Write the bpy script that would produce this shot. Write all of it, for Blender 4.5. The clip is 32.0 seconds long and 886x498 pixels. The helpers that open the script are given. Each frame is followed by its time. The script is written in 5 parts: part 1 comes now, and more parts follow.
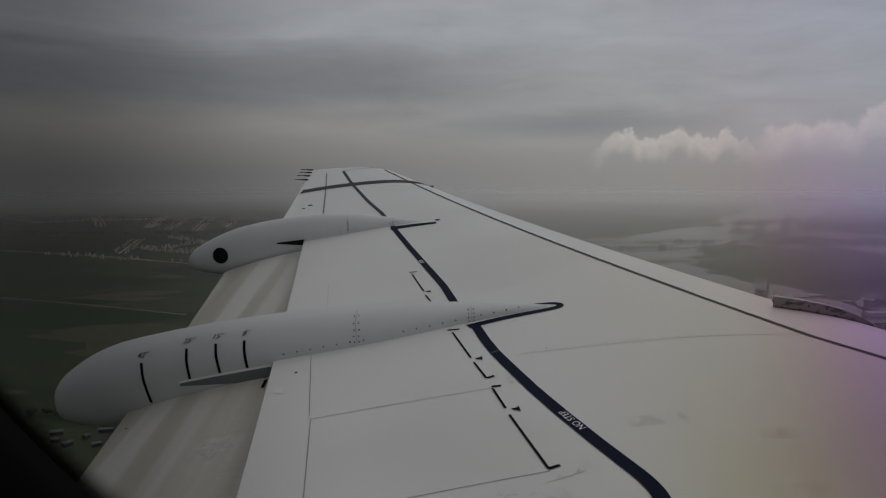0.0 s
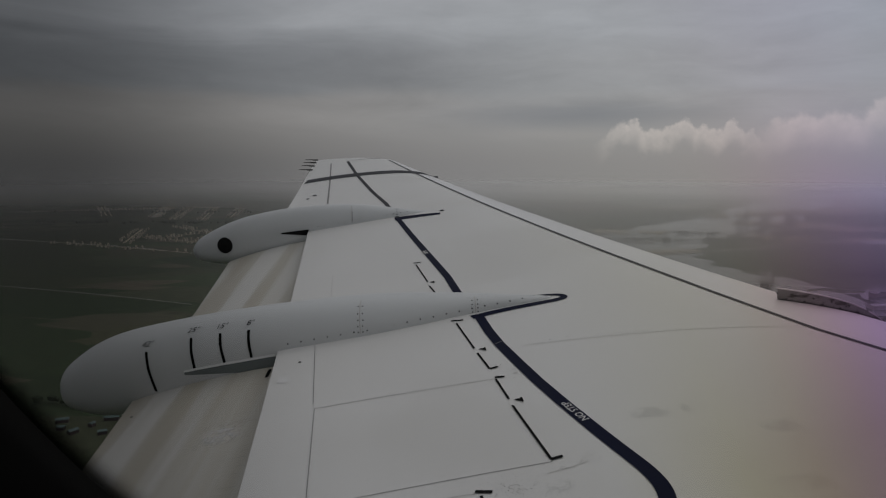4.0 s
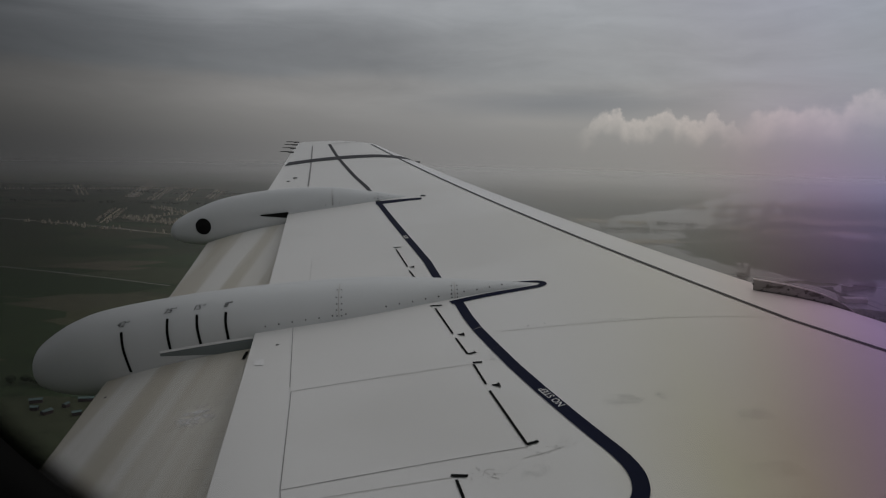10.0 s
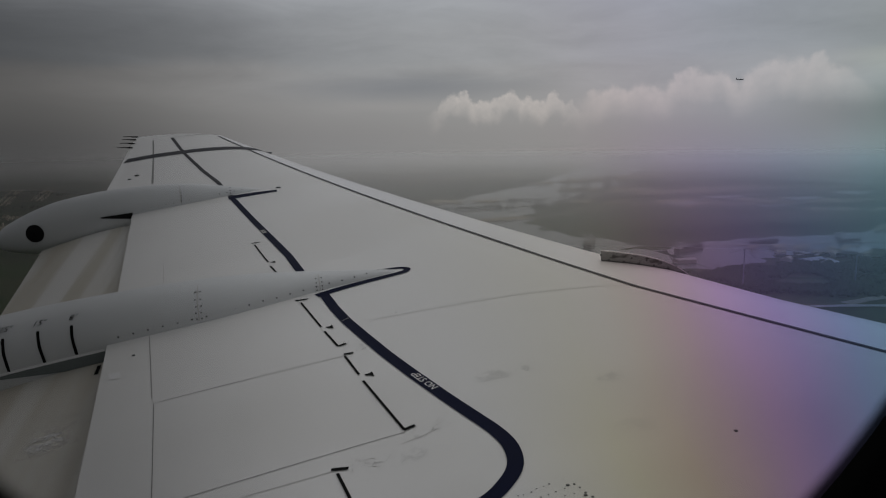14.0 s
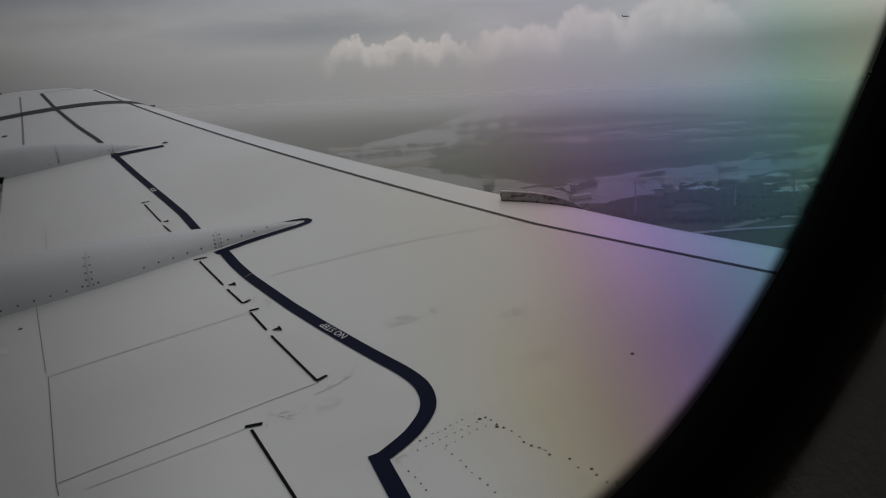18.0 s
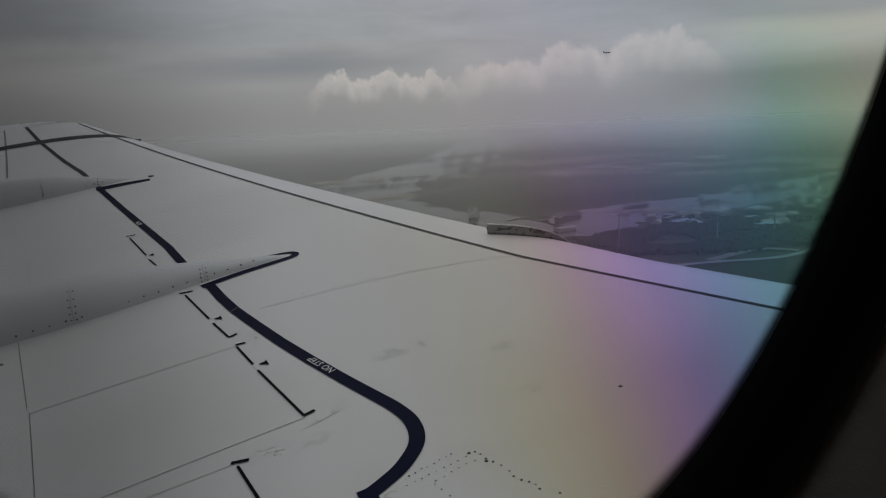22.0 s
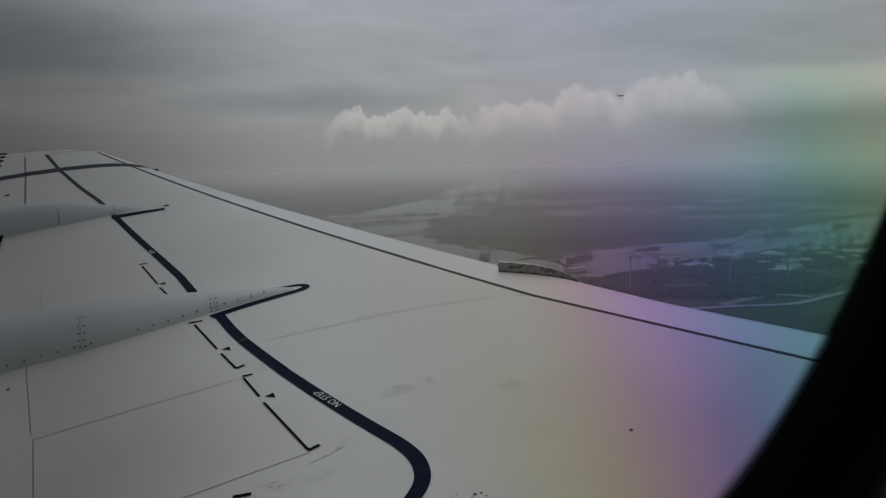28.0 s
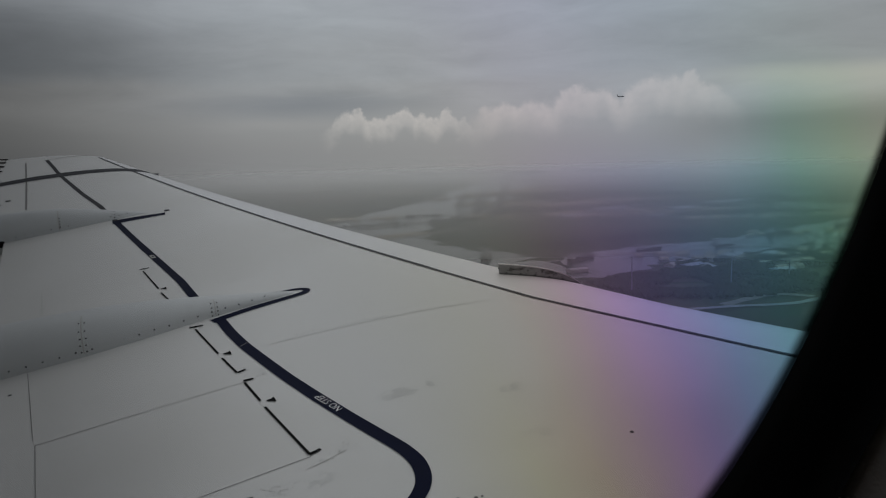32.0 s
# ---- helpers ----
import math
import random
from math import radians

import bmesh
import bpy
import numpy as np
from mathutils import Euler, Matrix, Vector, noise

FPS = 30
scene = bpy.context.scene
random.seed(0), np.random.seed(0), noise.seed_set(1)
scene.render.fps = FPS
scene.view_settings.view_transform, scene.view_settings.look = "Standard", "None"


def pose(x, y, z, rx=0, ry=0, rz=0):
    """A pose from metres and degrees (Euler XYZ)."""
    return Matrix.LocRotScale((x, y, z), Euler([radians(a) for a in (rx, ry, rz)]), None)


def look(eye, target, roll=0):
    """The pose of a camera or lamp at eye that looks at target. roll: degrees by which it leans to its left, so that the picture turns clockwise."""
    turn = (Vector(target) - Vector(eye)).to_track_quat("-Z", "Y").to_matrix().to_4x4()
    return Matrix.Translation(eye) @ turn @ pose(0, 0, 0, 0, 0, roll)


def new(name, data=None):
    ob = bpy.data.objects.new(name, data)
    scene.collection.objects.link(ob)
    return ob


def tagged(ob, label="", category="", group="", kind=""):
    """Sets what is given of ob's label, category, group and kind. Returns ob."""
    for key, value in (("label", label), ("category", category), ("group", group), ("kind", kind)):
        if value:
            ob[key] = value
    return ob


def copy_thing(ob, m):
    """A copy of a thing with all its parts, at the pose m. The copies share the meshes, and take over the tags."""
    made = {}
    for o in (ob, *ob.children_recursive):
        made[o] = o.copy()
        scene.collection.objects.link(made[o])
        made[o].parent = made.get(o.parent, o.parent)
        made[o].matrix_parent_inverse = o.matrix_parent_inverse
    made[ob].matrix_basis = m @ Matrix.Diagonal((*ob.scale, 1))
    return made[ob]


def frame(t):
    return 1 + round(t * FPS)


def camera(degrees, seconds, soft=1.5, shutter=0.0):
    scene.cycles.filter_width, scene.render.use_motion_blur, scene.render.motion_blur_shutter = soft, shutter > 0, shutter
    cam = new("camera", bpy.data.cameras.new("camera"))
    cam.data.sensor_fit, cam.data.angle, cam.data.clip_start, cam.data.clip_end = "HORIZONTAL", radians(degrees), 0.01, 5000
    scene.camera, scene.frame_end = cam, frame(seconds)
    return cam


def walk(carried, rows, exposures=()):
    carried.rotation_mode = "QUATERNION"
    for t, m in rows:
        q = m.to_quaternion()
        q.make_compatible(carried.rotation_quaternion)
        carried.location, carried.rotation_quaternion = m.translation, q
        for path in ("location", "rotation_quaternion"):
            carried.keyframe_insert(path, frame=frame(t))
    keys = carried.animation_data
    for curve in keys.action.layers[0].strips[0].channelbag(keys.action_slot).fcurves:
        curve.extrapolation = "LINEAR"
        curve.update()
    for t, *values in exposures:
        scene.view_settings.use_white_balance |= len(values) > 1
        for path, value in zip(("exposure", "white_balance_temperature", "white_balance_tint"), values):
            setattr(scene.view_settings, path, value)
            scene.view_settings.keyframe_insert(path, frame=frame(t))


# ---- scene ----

# ---------------------------------------------------------------- camera
# Aircraft frame: x forward, y outboard along the wing, z up. The aircraft banks and climbs a little over level ground.
BANK = pose(0, 0, 0, 3.0, 0, 0) @ pose(0, 0, 0, 0, -3.5, 0)
PATH = [
    (0, -3.2115, 1.3342, 1.6116, -1.30, -9.05, 3.48),
    (0.5, -3.2099, 1.3338, 1.6123, -1.11, -8.84, 3.53),
    (1, -3.2113, 1.3324, 1.6129, -1.03, -8.57, 3.61),
    (1.5, -3.2106, 1.3326, 1.6080, -0.79, -8.64, 3.38),
    (2, -3.2069, 1.3318, 1.6102, -0.71, -9.16, 3.55),
    (2.5, -3.2112, 1.3326, 1.6141, -0.84, -9.46, 3.76),
    (4.5, -3.2112, 1.3346, 1.6107, -1.05, -10.12, 2.76),
    (5, -3.2125, 1.3394, 1.6096, -1.19, -10.82, 2.11),
    (5.5, -3.2114, 1.3409, 1.6110, -1.09, -11.93, 1.76),
    (6, -3.2124, 1.3393, 1.6124, -0.70, -12.47, 1.67),
    (6.5, -3.2065, 1.3376, 1.6088, -0.61, -12.47, 1.83),
    (7, -3.2087, 1.3390, 1.6073, -0.68, -11.56, 1.79),
    (7.5, -3.2105, 1.3440, 1.6073, -0.63, -10.89, 1.92),
    (8, -3.2103, 1.3440, 1.6033, -0.79, -10.49, 1.96),
    (8.5, -3.2139, 1.3387, 1.6089, -1.12, -10.85, 1.48),
    (9, -3.2125, 1.3453, 1.6045, -1.82, -10.95, 1.37),
    (9.5, -3.2126, 1.3478, 1.6030, -2.26, -11.01, 1.35),
    (10, -3.2086, 1.3423, 1.6046, -2.27, -10.97, 1.94),
    (10.5, -3.2078, 1.3450, 1.6023, -1.72, -11.06, 2.21),
    (11, -3.2120, 1.3466, 1.6041, -1.97, -11.45, 2.09),
    (11.5, -3.2120, 1.3448, 1.6054, -2.57, -11.50, 2.02),
    (12, -3.2110, 1.3460, 1.6047, -3.15, -11.84, 2.33),
    (12.5, -3.2091, 1.3416, 1.6058, -3.96, -12.23, 2.26),
    (13, -3.2162, 1.3421, 1.6099, -4.74, -12.88, 0.86),
    (13.5, -3.2238, 1.3370, 1.6244, -9.16, -12.67, 1.73),
    (14, -3.2324, 1.3308, 1.6279, -14.18, -12.70, 3.39),
    (14.5, -3.2321, 1.3355, 1.6237, -18.07, -13.44, 3.97),
    (15, -3.2388, 1.3293, 1.6285, -22.35, -14.61, 4.53),
    (15.5, -3.2326, 1.3284, 1.6260, -24.59, -16.63, 4.01),
    (17.5, -3.2308, 1.3277, 1.6288, -22.96, -17.79, 4.83),
    (18, -3.2303, 1.3281, 1.6286, -22.60, -17.64, 4.66),
    (18.5, -3.2321, 1.3279, 1.6289, -22.43, -17.39, 4.75),
    (19, -3.2339, 1.3278, 1.6313, -22.26, -17.36, 4.32),
    (19.5, -3.2281, 1.3242, 1.6286, -22.06, -17.39, 4.69),
    (20, -3.2284, 1.3317, 1.6260, -21.68, -17.54, 4.62),
    (20.5, -3.2287, 1.3246, 1.6295, -21.70, -17.45, 4.68),
    (21, -3.2310, 1.3326, 1.6229, -22.68, -16.72, 4.77),
    (21.5, -3.2330, 1.3311, 1.6253, -23.10, -16.31, 4.73),
    (22, -3.2451, 1.3216, 1.6347, -23.79, -15.09, 4.46),
    (22.5, -3.2441, 1.3252, 1.6312, -23.66, -14.48, 4.89),
    (23, -3.2401, 1.3248, 1.6328, -23.00, -13.91, 5.15),
    (23.5, -3.2409, 1.3244, 1.6337, -22.55, -13.58, 5.00),
    (24, -3.2366, 1.3250, 1.6337, -22.53, -13.31, 4.97),
    (24.5, -3.2334, 1.3283, 1.6332, -22.78, -13.10, 4.82),
    (26.5, -3.2354, 1.3285, 1.6323, -22.64, -12.37, 4.20),
    (27, -3.2431, 1.3259, 1.6348, -22.97, -12.49, 3.55),
    (27.5, -3.2404, 1.3307, 1.6330, -22.84, -12.28, 3.36),
    (28, -3.2447, 1.3296, 1.6283, -22.58, -12.02, 3.17),
    (28.5, -3.2454, 1.3292, 1.6318, -22.24, -11.84, 3.50),
    (29, -3.2461, 1.3239, 1.6344, -21.93, -11.73, 3.63),
    (29.5, -3.2443, 1.3285, 1.6282, -21.51, -11.42, 3.91),
    (30, -3.2414, 1.3281, 1.6260, -21.21, -11.18, 3.94),
    (30.5, -3.2431, 1.3291, 1.6242, -21.25, -11.39, 4.06),
    (31, -3.2418, 1.3270, 1.6295, -21.55, -11.58, 3.92),
    (31.5, -3.2409, 1.3257, 1.6294, -21.75, -11.85, 4.37),
    (32, -3.2399, 1.3244, 1.6343, -22.58, -11.86, 3.61),
]
cam = camera(64.0, 32.0, 1.15)
walk(cam, [(t, BANK @ pose(x, y, z, 90 + p, r, w)) for t, x, y, z, w, p, r in PATH],
     [(0, 0.0, 6280, 11), (12.5, 0.01, 6300, 10), (15, 0.03, 6250, 11), (20, 0.05, 6230, 11), (23, 0.05, 6170, 9), (28, 0.06, 6110, 8), (32, 0.05, 6110, 8)])

# ---------------------------------------------------------------- world and sun
SUN_EL, SUN_AZ = radians(38), radians(60)


class Nodes:
    """Short hand for building a node tree."""

    def __init__(self, tree):
        self.tree = tree
        tree.nodes.clear()

    def add(self, kind, inputs=(), **props):
        n = self.tree.nodes.new(kind)
        for k, v in props.items():
            setattr(n, k, v)
        for k, v in dict(inputs).items():
            self.put(n.inputs[k], v)
        return n

    def put(self, socket, v):
        if isinstance(v, bpy.types.NodeSocket):
            self.tree.links.new(v, socket)
        elif isinstance(v, bpy.types.Node):
            self.tree.links.new(v.outputs[0], socket)
        else:
            socket.default_value = v

    def math(self, op, a, b=0.0, c=0.0, clamp=False):
        return self.add("ShaderNodeMath", {0: a, 1: b, 2: c}, operation=op, use_clamp=clamp).outputs[0]

    def smooth(self, v, lo, hi):
        return self.add("ShaderNodeMapRange", {"Value": v, "From Min": lo, "From Max": hi}, interpolation_type="SMOOTHSTEP").outputs[0]

    def mix(self, f, a, b, blend="MIX"):
        n = self.add("ShaderNodeMix", data_type="RGBA", blend_type=blend)
        for s, v in ((n.inputs[0], f), (n.inputs[6], a), (n.inputs[7], b)):
            self.put(s, (*v, 1.0) if isinstance(v, tuple) and len(v) == 3 else v)
        return n.outputs[2]

    def noise(self, vec, scale, detail=4.0, rough=0.55, dist=0.0, dims="3D"):
        return self.add("ShaderNodeTexNoise", {"Vector": vec, "Scale": scale, "Detail": detail, "Roughness": rough, "Distortion": dist}, noise_dimensions=dims).outputs[0]

    def ramp(self, v, stops):
        n = self.add("ShaderNodeValToRGB", {0: v})
        e = n.color_ramp.elements
        while len(e) < len(stops):
            e.new(0.5)
        for i, (pos, c) in enumerate(stops):
            e[i].position, e[i].color = pos, (*c, 1.0)
        return n.outputs[0]

    def xyz(self, x=0.0, y=0.0, z=0.0):
        return self.add("ShaderNodeCombineXYZ", {0: x, 1: y, 2: z}).outputs[0]


def grey(v, warm=0.0):
    return (v * (1 + warm), v, v * (1 - warm))


def tones(*rows):
    """Stops over the azimuth from -40 to 60 degrees: (azimuth, value, warmth)."""
    return [((a + 40) / 100, grey(v, w)) for a, v, w in rows]


SKY_LOW = tones((-40, 0.080, 0.0), (-25, 0.105, 0.01), (-12, 0.155, 0.02), (0, 0.212, 0.02), (12, 0.250, 0.015), (25, 0.280, 0.01), (40, 0.28, 0.0), (60, 0.28, 0.0))
SKY_BAND = tones((-40, 0.115, 0.05), (-25, 0.165, 0.05), (-12, 0.225, 0.05), (0, 0.265, 0.035), (12, 0.295, 0.02), (25, 0.340, 0.02), (40, 0.345, 0.02), (60, 0.36, 0.03))
SKY_DECK = tones((-40, 0.105, -0.02), (-25, 0.140, -0.02), (-12, 0.180, -0.01), (-3, 0.210, 0.0), (5, 0.265, 0.0), (14, 0.320, 0.0), (30, 0.340, 0.0), (45, 0.28, 0.0), (60, 0.28, 0.0))
SKY_TOP = tones((-40, 0.175, -0.02), (-25, 0.235, -0.02), (-12, 0.300, -0.01), (0, 0.340, -0.01), (12, 0.360, -0.02), (30, 0.370, -0.02), (45, 0.31, -0.02), (60, 0.31, -0.02))
SKY_HIGH = tones((-40, 0.22, 0.0), (0, 0.45, 0.0), (60, 0.54, 0.0))


def build_world():
    world = bpy.data.worlds.new("overcast_sky")
    scene.world = world
    world.use_nodes = True
    k = Nodes(world.node_tree)
    sky = k.add("ShaderNodeTexSky", sky_type="NISHITA", sun_disc=False, sun_elevation=SUN_EL, sun_rotation=SUN_AZ)
    way = k.add("ShaderNodeTexCoord").outputs["Generated"]
    sep = k.add("ShaderNodeSeparateXYZ", {0: way})
    az = k.math("ARCTAN2", sep.outputs[0], sep.outputs[1])
    el = k.math("ARCSINE", sep.outputs[2])
    A, E = k.math("MULTIPLY", az, 180 / math.pi), k.math("MULTIPLY", el, 180 / math.pi)

    def field(sa, se, seed, detail=4.0, rough=0.5, dist=0.5):
        """Cloud noise, -0.5 to 0.5, with its own grain across and up, in degrees."""
        n = k.noise(k.xyz(k.math("MULTIPLY", A, 1 / sa), k.math("MULTIPLY", E, 1 / se), seed), 1.0, detail, rough, dist)
        return k.math("SUBTRACT", n, 0.5)

    def hump(v, c, w):
        return k.math("MULTIPLY", k.smooth(v, c - w, c), k.math("SUBTRACT", 1.0, k.smooth(v, c, c + w)))

    roll = field(26.0, 7.0, 2.0, 3.0, 0.45)
    lay = field(15.0, 2.6, 4.0, 5.0, 0.5, 0.8)
    fine = field(5.0, 1.6, 7.0, 6.0, 0.6, 0.6)
    calm = k.smooth(E, 0.5, 5.5)
    h = k.math("ADD", E, k.math("MULTIPLY", calm, k.math("ADD", k.math("MULTIPLY", roll, 2.6), k.math("MULTIPLY", lay, 1.5))))
    across = k.add("ShaderNodeMapRange", {"Value": k.math("ADD", A, k.math("MULTIPLY", roll, k.math("MULTIPLY", calm, 9.0))), "From Min": -40.0, "From Max": 60.0}).outputs[0]
    # hazy horizon, a paler band above it, the deck of stratus over that and a thinner deck at the top
    clouds = k.mix(k.smooth(h, 0.0, 4.2), k.ramp(across, SKY_LOW), k.ramp(across, SKY_BAND))
    clouds = k.mix(k.smooth(h, 4.7, 6.3), clouds, k.ramp(across, SKY_DECK))
    clouds = k.mix(k.smooth(h, 7.8, 11.0), clouds, k.ramp(across, SKY_TOP))
    clouds = k.mix(k.smooth(E, 14.0, 28.0), clouds, k.ramp(across, SKY_HIGH))
    tone = k.math("ADD", 1.0, k.math("MULTIPLY", calm, k.math("ADD", k.math("MULTIPLY", lay, 0.42), k.math("MULTIPLY", fine, 0.22))))
    clouds = k.mix(1.0, clouds, k.xyz(tone, tone, tone), "MULTIPLY")
    # blue-grey gap over the small cumulus, pale wisps before it, a pale streak far forward
    e2 = k.math("ADD", E, k.math("MULTIPLY", lay, 1.2))
    clouds = k.mix(k.math("MULTIPLY", k.math("MULTIPLY", hump(A, 12.0, 16.0), hump(e2, 4.0, 1.7)), 0.55), clouds, (0.150, 0.160, 0.180))
    clouds = k.mix(k.math("MULTIPLY", k.math("MULTIPLY", hump(A, 10.0, 8.0), hump(e2, 2.5, 0.8)), 0.35), clouds, (0.31, 0.295, 0.285))
    clouds = k.mix(k.math("MULTIPLY", k.math("MULTIPLY", k.smooth(A, 40.0, 48.0), hump(e2, 4.9, 1.1)), 0.45), clouds, (0.46, 0.44, 0.38))
    clouds = k.mix(k.math("MULTIPLY", k.math("MULTIPLY", k.smooth(A, 36.0, 46.0), hump(e2, 1.6, 2.6)), 0.7), clouds, (0.17, 0.175, 0.18))

    def cumulus(base, seed, az0, az1, low, tall, strength, lit, size, soft):
        """Heaped cloud: billowed tops that catch the light, fading into the haze below."""
        p = k.xyz(k.math("MULTIPLY", az, size), k.math("MULTIPLY", el, size * 0.9), seed)
        cell = k.add("ShaderNodeTexVoronoi", {"Vector": k.add("ShaderNodeVectorMath", {0: p, 1: k.add("ShaderNodeTexNoise", {"Vector": p, "Scale": 1.9, "Detail": 5.0}).outputs[1]}).outputs[0], "Scale": 1.0}, feature="SMOOTH_F1").outputs["Distance"]
        heap = k.noise(k.xyz(k.math("MULTIPLY", az, size * 0.36), seed, 0.0), 1.0, 2.0, 0.55)
        heap = k.math("MULTIPLY", k.smooth(heap, 0.30, 0.68), 1.0)
        puff = k.noise(p, 2.2, 4.0, 0.55)
        span = k.math("MULTIPLY", k.smooth(az, az0, az0 + 0.05), k.math("SUBTRACT", 1.0, k.smooth(az, az1 - 0.08, az1)))
        top = k.math("ADD", low, k.math("MULTIPLY", k.math("MULTIPLY", k.math("ADD", heap, 0.35), span), tall))
        top = k.math("ADD", top, k.math("MULTIPLY", k.math("SUBTRACT", 0.45, cell), tall * 0.75))
        top = k.math("ADD", top, k.math("MULTIPLY", k.math("SUBTRACT", puff, 0.5), tall * 0.4))
        depth = k.math("SUBTRACT", top, el)
        edge = k.smooth(depth, 0.0, soft)
        fade = k.math("SUBTRACT", 1.0, k.smooth(depth, soft * 0.6, tall * 1.7))
        shade = k.math("ADD", 0.40, k.math("MULTIPLY", puff, 1.2))
        f = k.math("MULTIPLY", k.math("MULTIPLY", edge, fade), k.math("MULTIPLY", span, strength))
        f = k.math("MULTIPLY", f, shade, clamp=True)
        return k.mix(f, base, lit)

    clouds = cumulus(clouds, 3.7, radians(24), radians(46), 0.054, 0.036, 0.62, (0.53, 0.475, 0.44), 34.0, 0.015)
    clouds = cumulus(clouds, 8.2, radians(12.5), radians(26.5), 0.034, 0.024, 0.68, (0.53, 0.485, 0.45), 66.0, 0.009)
    bg = k.add("ShaderNodeBackground", {"Color": clouds, "Strength": 1.0})
    clear = k.add("ShaderNodeBackground", {"Color": sky.outputs[0], "Strength": 0.06})
    both = k.add("ShaderNodeMixShader", {0: 0.94, 1: clear.outputs[0], 2: bg.outputs[0]})
    k.add("ShaderNodeOutputWorld", {0: both.outputs[0]})


build_world()
sun = new("sun", bpy.data.lights.new("sun", "SUN"))
sun.data.energy, sun.data.angle, sun.data.color = 0.3, radians(25), (1.0, 0.95, 0.88)
sun.matrix_world = look((0, 0, 0), (-math.sin(SUN_AZ) * math.cos(SUN_EL), -math.cos(SUN_AZ) * math.cos(SUN_EL), -math.sin(SUN_EL)))

# ---------------------------------------------------------------- materials
GZ, EYE, FLAT, RIM = -220.0, 1.6, 2500.0, 4660.0


def surface(name, base, rough=0.5, metal=0.0, vary=0.08, scale=6.0, fine=60.0, bump=0.0, bump_scale=200.0, dirt=None, dirt_amount=0.0, dirt_scale=(1, 1, 1), spec=0.5, per_object=0.0, dirt_from=0.48):
    """A painted or plain surface with variation at two scales, fine relief and streaked dirt."""
    m = bpy.data.materials.new(name)
    m.use_nodes = True
    k = Nodes(m.node_tree)
    co = k.add("ShaderNodeTexCoord").outputs["Object"]
    big = k.noise(co, scale, 4.0, 0.6)
    small = k.noise(co, fine, 3.0, 0.6)
    f = k.math("ADD", k.math("MULTIPLY", k.math("SUBTRACT", big, 0.5), 2 * vary), k.math("MULTIPLY", k.math("SUBTRACT", small, 0.5), vary))
    if per_object:
        rnd = k.add("ShaderNodeObjectInfo").outputs["Random"]
        f = k.math("ADD", f, k.math("MULTIPLY", k.math("SUBTRACT", rnd, 0.5), per_object))
    f = k.math("ADD", f, 1.0)
    col = k.mix(1.0, base, k.xyz(f, f, f), "MULTIPLY")
    if dirt:
        mp = k.add("ShaderNodeMapping", {"Vector": co, "Scale": dirt_scale})
        d = k.smooth(k.noise(mp.outputs[0], 1.0, 4.0, 0.5, 0.4), dirt_from, dirt_from + 0.22)
        col = k.mix(k.math("MULTIPLY", d, dirt_amount), col, dirt)
    r = k.math("ADD", rough, k.math("MULTIPLY", k.math("SUBTRACT", big, 0.5), 0.2), clamp=True)
    b = k.add("ShaderNodeBsdfPrincipled", {"Base Color": col, "Roughness": r, "Metallic": metal, "Specular IOR Level": spec})
    if bump:
        n = k.noise(co, bump_scale, 3.0, 0.6)
        k.put(b.inputs["Normal"], k.add("ShaderNodeBump", {"Height": n, "Strength": bump, "Distance": 0.01}).outputs[0])
    k.add("ShaderNodeOutputMaterial", {0: b.outputs[0]})
    return m


WHITE = surface("white_wing_paint", (0.62, 0.61, 0.59), 0.42, 0, 0.05, 1.3, 30, 0.012, 40, (0.46, 0.445, 0.41), 0.3, (0.5, 0.9, 1.0))
SHROUD = surface("light_grey_panel_paint", (0.64, 0.63, 0.61), 0.45, 0, 0.04, 2.0, 40, 0.04, 40)
FLAP = surface("stained_flap_paint", (0.56, 0.55, 0.52), 0.5, 0, 0.05, 2.0, 40, 0.05, 40, (0.36, 0.325, 0.25), 0.75, (3.4, 0.07, 1.0), dirt_from=0.44)
FAIRING = surface("fairing_grey_paint", (0.52, 0.53, 0.53), 0.45, 0, 0.05, 3.0, 50, 0.04, 60)
NOSE = surface("leading_edge_metal", (0.66, 0.65, 0.65), 0.38, 0.25, 0.06, 3.0, 40, 0.04, 60)
NAVY = surface("navy_stripe_paint", (0.005, 0.007, 0.024), 0.65, 0, 0.2, 8.0, 80, spec=0.06)
GREYSTRIPE = surface("dark_grey_stripe_paint", (0.04, 0.04, 0.045), 0.6, 0, 0.25, 6.0, 60, spec=0.1)
BLACK = surface("black_marking_paint", (0.005, 0.005, 0.005), 0.65, 0, 0.2, 20.0, 200, spec=0.05)
SEAM = surface("seam_sealant", (0.20, 0.195, 0.19), 0.7, 0, 0.3, 9.0, 100)
JOINT = surface("dark_joint_sealant", (0.055, 0.054, 0.058), 0.6, 0, 0.4, 3.0, 60, spec=0.2)
FAINT = surface("filled_seam", (0.42, 0.41, 0.39), 0.6, 0, 0.2, 9.0, 100)
RIVET = surface("dark_rivet", (0.09, 0.09, 0.09), 0.5, 0.3, 0.3, 30, 200)
LETTER = surface("white_lettering", (0.75, 0.75, 0.75), 0.5, 0, 0.05)
FENCE = surface("worn_metal_fence", (0.27, 0.27, 0.265), 0.45, 0.3, 0.2, 12, 90, 0, 100, (0.04, 0.035, 0.03), 0.8, (14, 14, 30))
RUBBER = surface("black_rubber", (0.012, 0.012, 0.012), 0.8, 0, 0.2, 30, 200, spec=0.1)
TRIM = surface("beige_cabin_trim", (0.64, 0.58, 0.53), 0.75, 0, 0.1, 10, 90, 0.1, 300, spec=0.2)
